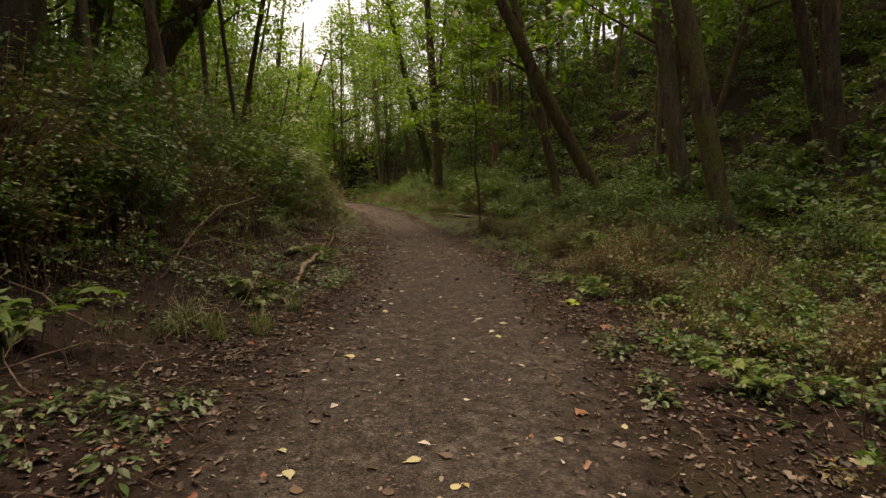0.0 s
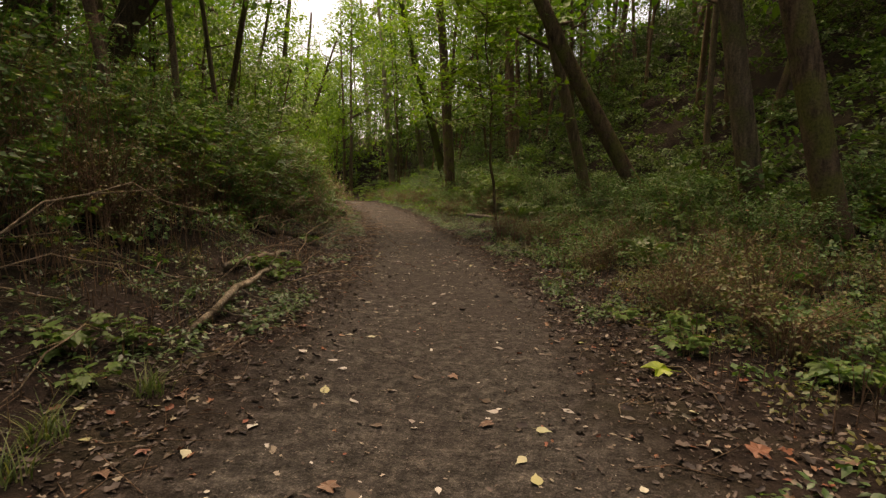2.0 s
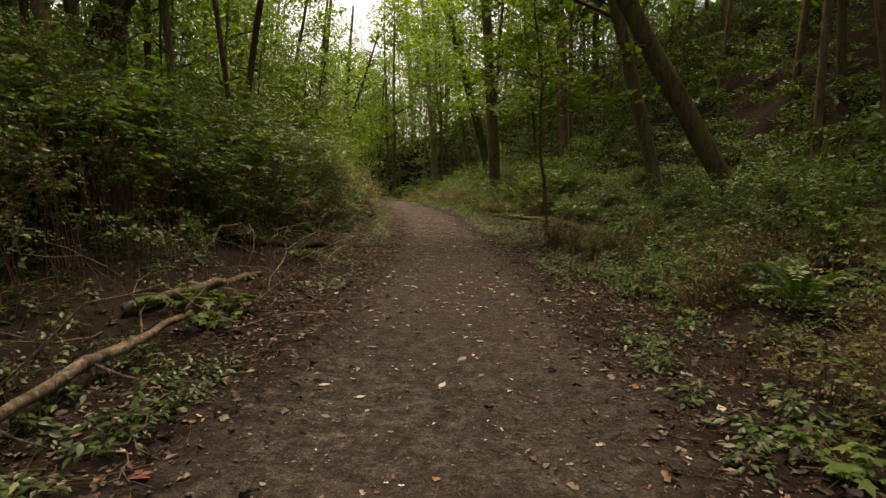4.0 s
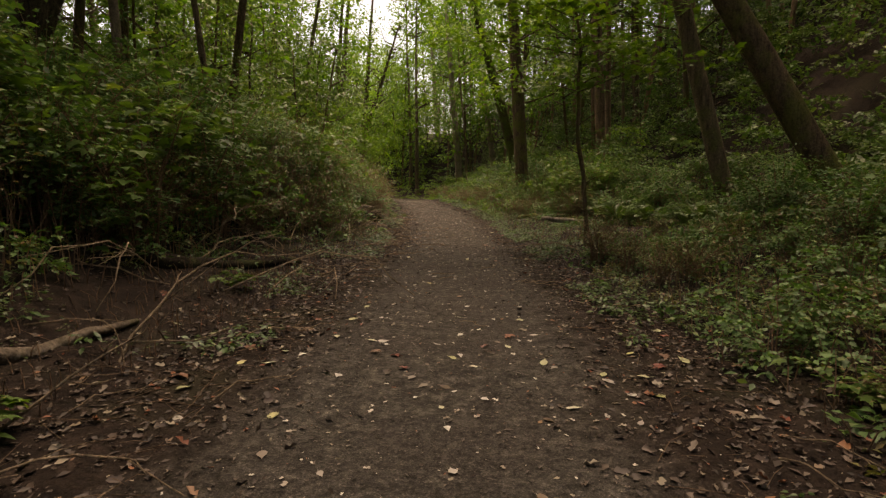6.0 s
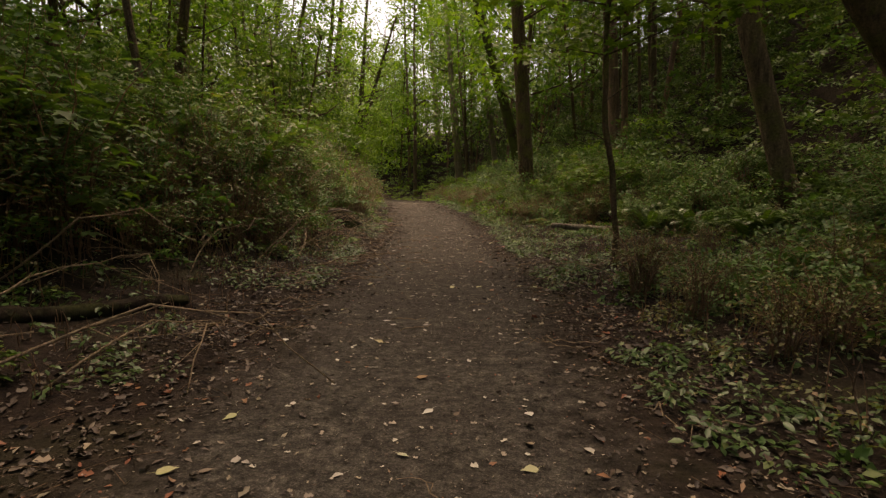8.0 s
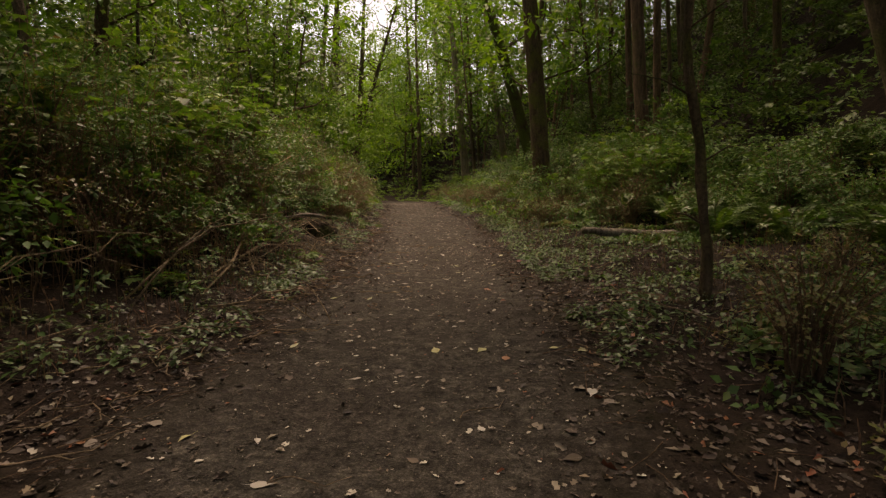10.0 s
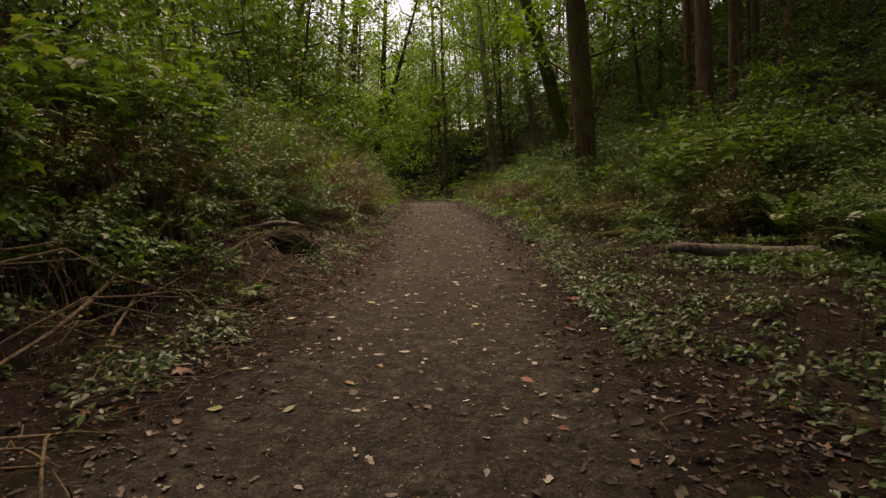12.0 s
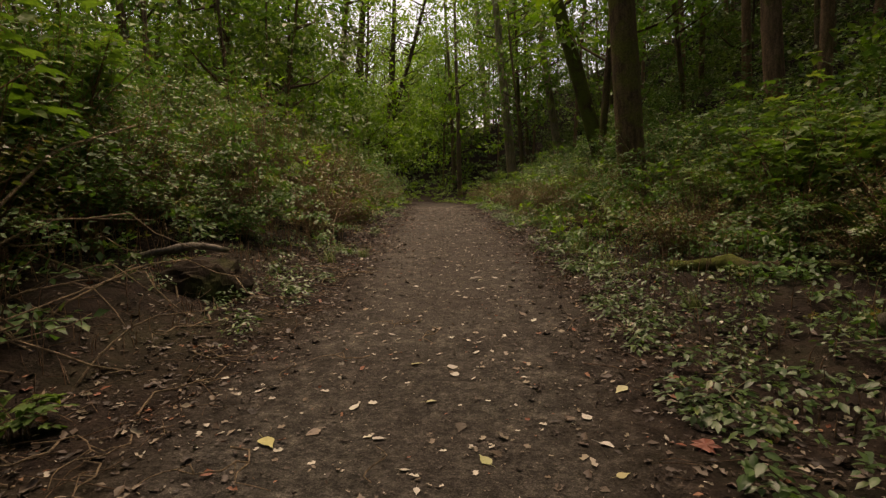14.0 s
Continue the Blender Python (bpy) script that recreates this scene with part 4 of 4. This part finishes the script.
# ---- low plants and litter that nobody could count ----
def scatter_low_plants():
    rng = np.random.default_rng(130)
    n = 8200
    y = -5 + 45 * rng.random(n) ** 1.1
    side = np.where(rng.random(n) < 0.45, -1, 1)
    o = 0.05 + 4.0 * rng.random(n) ** 1.5
    x = centre(y) + side * (HALF + o)
    keep = wave(x, y, 1.1, 9) + 0.7 * wave(x, y, 2.9, 10) > np.where(side < 0, np.where(y < 3.5, 0.45, -0.1), np.where(y < 4, 0.45, np.where((y > 15) & (y < 25), -0.6, -0.25))) + np.where(o < 0.6, 0.3, 0)
    x, y = x[keep], y[keep]
    m = len(x)
    each, tall = 13, rng.uniform(0.04, 0.22, m)
    k = np.repeat(np.arange(m), each)
    a, r = rng.random(m * each) * 6.283, rng.random(m * each) ** 0.7
    wide = rng.uniform(0.06, 0.14, m)[k]
    px, py = x[k] + wide * r * np.cos(a), y[k] + wide * r * np.sin(a)
    p = np.stack([px, py, height(px, py) + tall[k] * (1.05 - 0.7 * r * r) * rng.uniform(0.55, 1, m * each)], -1)
    ahead = np.stack([np.cos(a), np.sin(a), rng.normal(-0.2, 0.25, m * each)], -1)
    up = np.array((0, 0, 1.0)) + rng.standard_normal((m * each, 3)) * 0.25
    size = (rng.uniform(0.032, 0.074, m)[k]) * rng.uniform(0.7, 1.25, m * each)
    close = ((np.abs(p[:, 0] - centre(p[:, 1])) < HALF + 1.3) & (p[:, 1] < 26))
    v, f = blades(LONG, p[close], ahead[close], up[close], size[close])
    v2, f2 = blades(OVAL, p[~close], ahead[~close], up[~close], size[~close])
    v, f = np.concatenate([v, v2]), np.concatenate([f, f2 + len(v)])
    tagged(new("low_plants", fast_mesh("low_plants", v, f, LEAF_LOW)), "low green leafy plants covering the banks", "plants", kind="stuff")


scatter_low_plants()


def thicket_height(o, side, x, y):
    """How high the mixed undergrowth stands, o metres out from the path's edge."""
    left = np.interp(o - set_back(y), (0.65, 0.95, 1.35, 2.0, 3, 8, 30), (0.05, 0.7, 1.7, 2.3, 2.7, 2.6, 2.3))
    right = np.interp(o, (0.5, 1.0, 2.0, 3.5, 6, 8, 30), (0.08, 0.3, 0.62, 0.95, 1.15, 1.4, 1.8))
    right = right * np.interp(y, (20, 29), (1, 1.9))
    open_right = np.clip((np.abs(y - 20.5) - 3.0) / 2.5, 0.2, 1)
    near = np.clip((o - 3.4) / 2.0, 0, 1)
    h = np.where(side < 0, left, right * (open_right + (1 - open_right) * near))
    return h * (0.72 + 0.34 * wave(x, y, 1.5, 11) + 0.2 * wave(x, y, 3.7, 12))


def sprays(rng, c, radius, each, size, droop=0.3):
    """Flat tiers of leaves round the points c, as twigs carry them."""
    m = len(c)
    n = np.array((0, 0, 1.0)) + rng.standard_normal((m, 3)) * 0.22
    n /= np.linalg.norm(n, axis=1)[:, None]
    u = np.cross(n, unit(rng, m))
    u /= np.linalg.norm(u, axis=1)[:, None]
    w = np.cross(n, u)
    k = np.repeat(np.arange(m), each)
    t = m * each
    big = radius * rng.uniform(0.6, 1.25, m)[k]
    r, a = np.sqrt(rng.random(t)), rng.random(t) * 6.283
    out = np.cos(a)[:, None] * u[k] + 0.55 * np.sin(a)[:, None] * w[k]
    p = c[k] + out * (r * big)[:, None] - n[k] * (droop * big * r * r)[:, None] + rng.standard_normal((t, 3)) * (0.12 * big)[:, None] * (1, 1, 0.6)
    ahead = out + rng.standard_normal((t, 3)) * 0.35
    return p, ahead, n[k] + rng.standard_normal((t, 3)) * 0.28, rng.uniform(*size, t)


def scatter_thicket():
    """Mixed leafy growth between the shrubs, over both banks."""
    rng = np.random.default_rng(132)
    for name, n, each, radius, ys, os, mat, size, label in (
            ("thicket_foliage", 5600, 34, 0.22, (-8, 32), (0.6, 6.0), LEAF_SHRUB, (0.035, 0.095), "dense green leaves of the mixed undergrowth"),
            ("thin_foliage", 5600, 24, 0.2, (-8, 36), (0.4, 6.0), LEAF_TWIG, (0.025, 0.06), "small yellowish-brown leaves among dry stems"),
            ("far_thicket_foliage", 9000, 27, 0.5, (-8, 78), (4.5, 26.0), LEAF_SHRUB, (0.1, 0.22), "green leaves of the undergrowth up the slopes"),
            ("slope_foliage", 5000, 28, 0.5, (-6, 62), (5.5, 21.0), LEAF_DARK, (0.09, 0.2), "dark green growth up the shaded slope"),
            ("verge_thicket_foliage", 5200, 25, 0.27, (14, 50), (0.5, 9.0), LEAF_SHRUB, (0.055, 0.125), "green leaves of the undergrowth along the verges"),
            ("verge_foliage", 2000, 24, 0.36, (28, 92), (0.2, 7.0), LEAF_LIGHT, (0.09, 0.19), "light green leaves along the far path")):
        y = ys[0] + (ys[1] - ys[0]) * rng.random(n) ** 1.1
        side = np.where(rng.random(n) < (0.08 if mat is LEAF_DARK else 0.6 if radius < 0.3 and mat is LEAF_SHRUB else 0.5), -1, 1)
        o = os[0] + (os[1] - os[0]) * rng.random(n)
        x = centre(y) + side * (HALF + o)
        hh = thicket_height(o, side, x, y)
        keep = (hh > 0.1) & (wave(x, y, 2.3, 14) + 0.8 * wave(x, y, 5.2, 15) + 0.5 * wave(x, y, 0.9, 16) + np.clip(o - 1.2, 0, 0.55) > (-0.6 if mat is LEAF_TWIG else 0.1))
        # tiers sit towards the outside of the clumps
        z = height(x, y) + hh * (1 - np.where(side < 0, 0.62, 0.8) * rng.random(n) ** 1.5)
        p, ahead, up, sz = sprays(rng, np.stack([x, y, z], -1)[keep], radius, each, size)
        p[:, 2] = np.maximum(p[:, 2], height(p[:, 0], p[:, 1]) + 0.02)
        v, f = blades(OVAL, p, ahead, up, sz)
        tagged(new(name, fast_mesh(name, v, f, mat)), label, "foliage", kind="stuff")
    # dry stems standing in it
    parts = []
    for i in range(6000):
        y = -2.5 + 36 * rng.random() ** 1.1
        side = -1 if rng.random() < 0.63 else 1
        o = 0.6 + 3.4 * rng.random()
        x = float(centre(y)) + side * (HALF + o)
        h = float(thicket_height(o, side, x, y)) * rng.uniform(0.6, 1.25) + 0.1
        b = rng.normal(0, 0.22, 2) * h
        g = low(x, y)
        parts.append(tube([(x, y, g - 0.05), (x + b[0] * 0.4, y + b[1] * 0.4, g + h * 0.6), (x + b[0], y + b[1], g + h)], [0.006, 0.0045, 0.002], 3, cap=False))
    tagged(new("dry_stems", soup("dry_stems", parts, STEM)), "thin dry brown stems standing in the undergrowth", "stems", kind="stuff")


scatter_thicket()


def scatter_litter():
    rng = np.random.default_rng(131)
    n = 88000
    y = -3.5 + 42 * rng.random(n) ** 1.15
    side = np.where(rng.random(n) < 0.5, -1, 1)
    d = side * np.where(rng.random(n) < 0.6, HALF + rng.normal(0.3, 0.5, n), HALF + rng.uniform(0, 3.2, n))
    far = rng.random(n) < 0.18
    d = np.where(far, rng.uniform(-HALF, HALF, n), d)
    x = centre(y) + d
    z = height(x, y) + 0.004 + 0.008 * rng.random(n)
    a = rng.random(n) * 6.283
    ahead = np.stack([np.cos(a), np.sin(a), rng.normal(0, 0.16, n)], -1)
    up = np.array((0, 0, 1.0)) + rng.standard_normal((n, 3)) * 0.4
    size = np.where(far, rng.uniform(0.01, 0.034, n), 0.014 + 0.07 * rng.random(n) ** 2.0)
    q = np.stack([x, y, z], -1)
    kinds = ((CRUMPLED, 1.1, 0.8), (CRUMPLED, 0.8, 1.4), (OVAL, 0.8, 1.0), (OVAL, 0.5, 0.8))
    sets = [blades((o[0] * (w, 1, b), o[1]), q[i::4], ahead[i::4], up[i::4], size[i::4]) for i, (o, w, b) in enumerate(kinds)]
    v = np.concatenate([a for a, _ in sets])
    shift = np.cumsum([0] + [len(a) for a, _ in sets[:-1]])
    f = np.concatenate([b + k for (_, b), k in zip(sets, shift)])
    tagged(new("leaf_litter", fast_mesh("leaf_litter", v, f, LEAF_LITTER)), "brown and tan fallen leaves along the path's edges", "leaf litter", kind="stuff")


scatter_litter()


def scatter_twigs():
    """Thin broken twigs lying all over the banks' feet."""
    rng = np.random.default_rng(134)
    parts = []
    for i in range(2600):
        y = -2.5 + 30 * rng.random() ** 1.1
        side = -1 if rng.random() < 0.62 else 1
        o = -0.25 + 2.6 * rng.random() ** 1.4
        x = float(centre(y)) + side * (HALF + o)
        a, ln = rng.random() * 6.283, 0.06 + 0.42 * rng.random() ** 2
        u = np.array((-0.5, 0.0, 0.5)) * ln
        b = rng.normal(0, 0.08) * ln
        px, py = x + u * np.cos(a) + np.array((0, b, 0)), y + u * np.sin(a) + np.array((0, -b, 0))
        z = height(px, py) + np.array((0.008, 0.014 + 0.05 * ln, 0.01 + 0.12 * ln * rng.random()))
        r = 0.0016 + 0.006 * ln
        parts.append(tube(np.stack([px, py, z], -1), [r, r * 0.85, r * 0.5], 3, cap=False))
    tagged(new("twig_litter", soup("twig_litter", parts, DRYBROWN)), "thin broken brown twigs strewn over the litter", "twigs", kind="stuff")


scatter_twigs()


def scatter_fragments():
    """Small pale bits of dry leaf trodden over the path."""
    rng = np.random.default_rng(133)
    n = 8500
    y = -2.5 + 46 * rng.random(n) ** 0.6
    x = centre(y) + np.clip(rng.normal(0, 1.15, n), -2.8, 2.8)
    a = rng.random(n) * 6.283
    ahead = np.stack([np.cos(a), np.sin(a), rng.normal(0, 0.12, n)], -1)
    up = np.array((0, 0, 1.0)) + rng.standard_normal((n, 3)) * 0.2
    v, f = blades((CRUMPLED[0] * (1.1, 1, 0.7), CRUMPLED[1]), np.stack([x, y, height(x, y) + 0.006], -1), ahead, up, (0.007 + 0.042 * rng.random(n) ** 3) * np.interp(y, (10, 25), (1, 1.35)))
    m = leaf_material("pale_fragment", [(0.0, (0.1, 0.07, 0.045)), (0.4, (0.24, 0.2, 0.155)), (0.8, (0.4, 0.37, 0.31)), (1.0, (0.48, 0.46, 0.38))], 0, 0.6)
    tagged(new("leaf_fragments", fast_mesh("leaf_fragments", v, f, m)), "small pale dry leaf fragments trodden into the path", "leaf litter", kind="stuff")


scatter_fragments()


# ---- single fallen leaves ----
def fallen_leaf_mesh(name, outline, curl, mat, stalk=True):
    v = outline[0].copy()
    v[:, 1] -= 0.45
    v[:, 2] = v[:, 2] * curl + 0.1 * curl * np.sin(5 * v[:, 1] + 3 * v[:, 0]) * np.hypot(v[:, 0], v[:, 1])
    parts = [(v, outline[1])]
    if stalk:
        parts.append(tube([(0, -0.45, 0.0), (0.03, -0.65, 0.03), (0.0, -0.85, 0.05)], [0.014, 0.011, 0.009], 3, cap=False))
    return soup(name, parts, mat, False)


def single_leaves():
    rng = np.random.default_rng(140)
    meshes = [fallen_leaf_mesh("leaf", POINTED, c, LEAF_FALLEN, k) for c, k in ((0.35, True), (0.7, False), (-0.3, True), (1.1, True))]
    meshes += [fallen_leaf_mesh("leaf", LONG, 1.2, LEAF_FALLEN)]
    for i in range(295):
        y = -1.6 + 28 * rng.random() ** 1.1
        d = float(np.clip(rng.normal(0.1, 0.95), -2.0, 2.1))
        x = float(centre(y)) + d
        ob = part("fallen_leaf", meshes[int(rng.integers(5))], GROUND)
        s = rng.uniform(0.04, 0.1)
        ob.matrix_basis = pose(x, y, low(x, y) + 0.008, rng.normal(0, 6), rng.normal(0, 6), rng.uniform(0, 360)) @ Matrix.Scale(s, 4)
    yellow = fallen_leaf_mesh("yellow_leaf", POINTED, 0.8, LEAF_YELLOW)
    orange = fallen_leaf_mesh("orange_leaf", MAPLE, 1.0, LEAF_ORANGE)
    for x, y, s in ((0.1, 0.06, 0.1), (-0.53, -0.13, 0.1), (-0.63, 0.1, 0.075), (0.96, 0.32, 0.075), (-0.83, 2.18, 0.1), (-0.55, 1.81, 0.1), (0.54, 2.04, 0.09), (-0.34, 5.03, 0.09), (-1.62, 9.0, 0.12), (1.45, 9.49, 0.12), (1.14, 9.85, 0.08),
                    (0.5, 11.37, 0.09), (0.42, 10.47, 0.08), (-0.76, 10.36, 0.08), (-0.14, 11.42, 0.07), (-2.1, 16.74, 0.08), (-1.76, 15.92, 0.09), (-0.27, 16.1, 0.1), (0.5, 16.16, 0.1), (0.28, 16.18, 0.08),
                    (-0.63, 16.04, 0.1), (-2.2, 17.75, 0.1), (-1.8, 17.88, 0.08), (0.03, 19.86, 0.08), (-2.38, 20.57, 0.13), (-2.01, 21.87, 0.08), (-0.59, 21.63, 0.1), (-1.26, 20.72, 0.09)):
        ob = tagged(new("fallen_leaf", yellow), "pale yellow fallen leaf lying on the path", "leaf", "yellow leaves on the path")
        ob.matrix_world = pose(x, y, low(x, y) + 0.01, rng.normal(0, 6), rng.normal(0, 6), rng.uniform(0, 360)) @ Matrix.Scale(s, 4)
    for x, y, s in ((1.2, 0.7, 0.09), (0.44, 4.06, 0.075), (-1.74, 9.15, 0.13), (-1.44, 10.53, 0.13), (2.19, 10.18, 0.13), (1.02, 17.22, 0.12), (-2.79, 18.21, 0.13), (-0.23, 21.01, 0.12), (1.77, 7.33, 0.12), (-1.05, 5.21, 0.1), (2.05, 2.9, 0.12), (-2.9, 18.9, 0.1)):
        ob = tagged(new("maple_leaf", orange), "orange-red fallen maple leaf on the ground", "leaf", "orange leaves on the ground")
        ob.matrix_world = pose(x, y, low(x, y) + 0.02, rng.normal(0, 8), rng.normal(0, 8), rng.uniform(0, 360)) @ Matrix.Scale(s, 4)
    for spots in (
            ((-2.04, 3.35, 0.073), (-1.36, 3.23, 0.077), (-1.47, 2.79, 0.094), (-0.90, 2.71, 0.087), (-1.74, 3.13, 0.073), (-1.71, 5.03, 0.083), (0.95, 3.13, 0.084), (0.79, 2.80, 0.075), (0.84, 2.62, 0.092), (1.58, 4.91, 0.073), (1.92, 3.39, 0.082)),
            ((-2.49, 10.11, 0.088), (-2.14, 10.14, 0.085), (-1.81, 10.47, 0.091), (-1.34, 9.88, 0.096), (-1.31, 9.57, 0.103), (-1.52, 9.53, 0.080), (-1.09, 10.37, 0.093), (-1.17, 11.02, 0.094), (-1.22, 11.63, 0.080), (-0.00, 10.07, 0.070), (1.42, 9.85, 0.104), (1.51, 10.55, 0.080), (1.41, 10.34, 0.081), (1.79, 10.23, 0.101), (2.17, 11.41, 0.090), (2.23, 11.66, 0.086), (1.79, 11.18, 0.097), (1.51, 12.44, 0.071), (0.72, 10.05, 0.095))):
        for x, y, s in spots:
            ob = tagged(new("fallen_leaf", yellow), "yellow-green fallen leaf lying on the ground", "leaf", "yellow leaves on the path")
            ob.matrix_world = pose(x, y, low(x, y) + 0.014, rng.normal(0, 9), rng.normal(0, 9), rng.uniform(0, 360)) @ Matrix.Scale(s, 4)
    for x, y, s in ((-1.29, 3.41, 0.095), (-1.12, 2.70, 0.084), (-1.17, 2.49, 0.106), (-0.12, 2.49, 0.117), (2.41, 2.73, 0.088), (0.63, 3.24, 0.105), (2.79, 4.55, 0.092), (-0.45, 10.01, 0.110), (-0.64, 10.06, 0.109), (-0.32, 9.74, 0.089), (-1.66, 9.92, 0.113), (1.82, 11.01, 0.106), (1.66, 10.28, 0.107), (1.56, 10.07, 0.113), (2.25, 10.97, 0.097), (2.43, 10.57, 0.110), (0.43, 10.76, 0.115), (0.22, 10.44, 0.084)):
        ob = tagged(new("maple_leaf", orange), "orange-brown fallen maple leaf on the ground", "leaf", "orange leaves on the ground")
        ob.matrix_world = pose(x, y, low(x, y) + 0.018, rng.normal(0, 8), rng.normal(0, 8), rng.uniform(0, 360)) @ Matrix.Scale(0.8 * s, 4)
    lime = fallen_leaf_mesh("lime_leaf", MAPLE, 1.6, LEAF_LIME)
    ob = tagged(new("maple_leaf", lime), "large bright lime-green fallen maple leaf", "leaf")
    ob.matrix_world = pose(1.98, 4.16, low(1.98, 4.16) + 0.04, 6, -8, 70) @ Matrix.Scale(0.2, 4)


single_leaves()
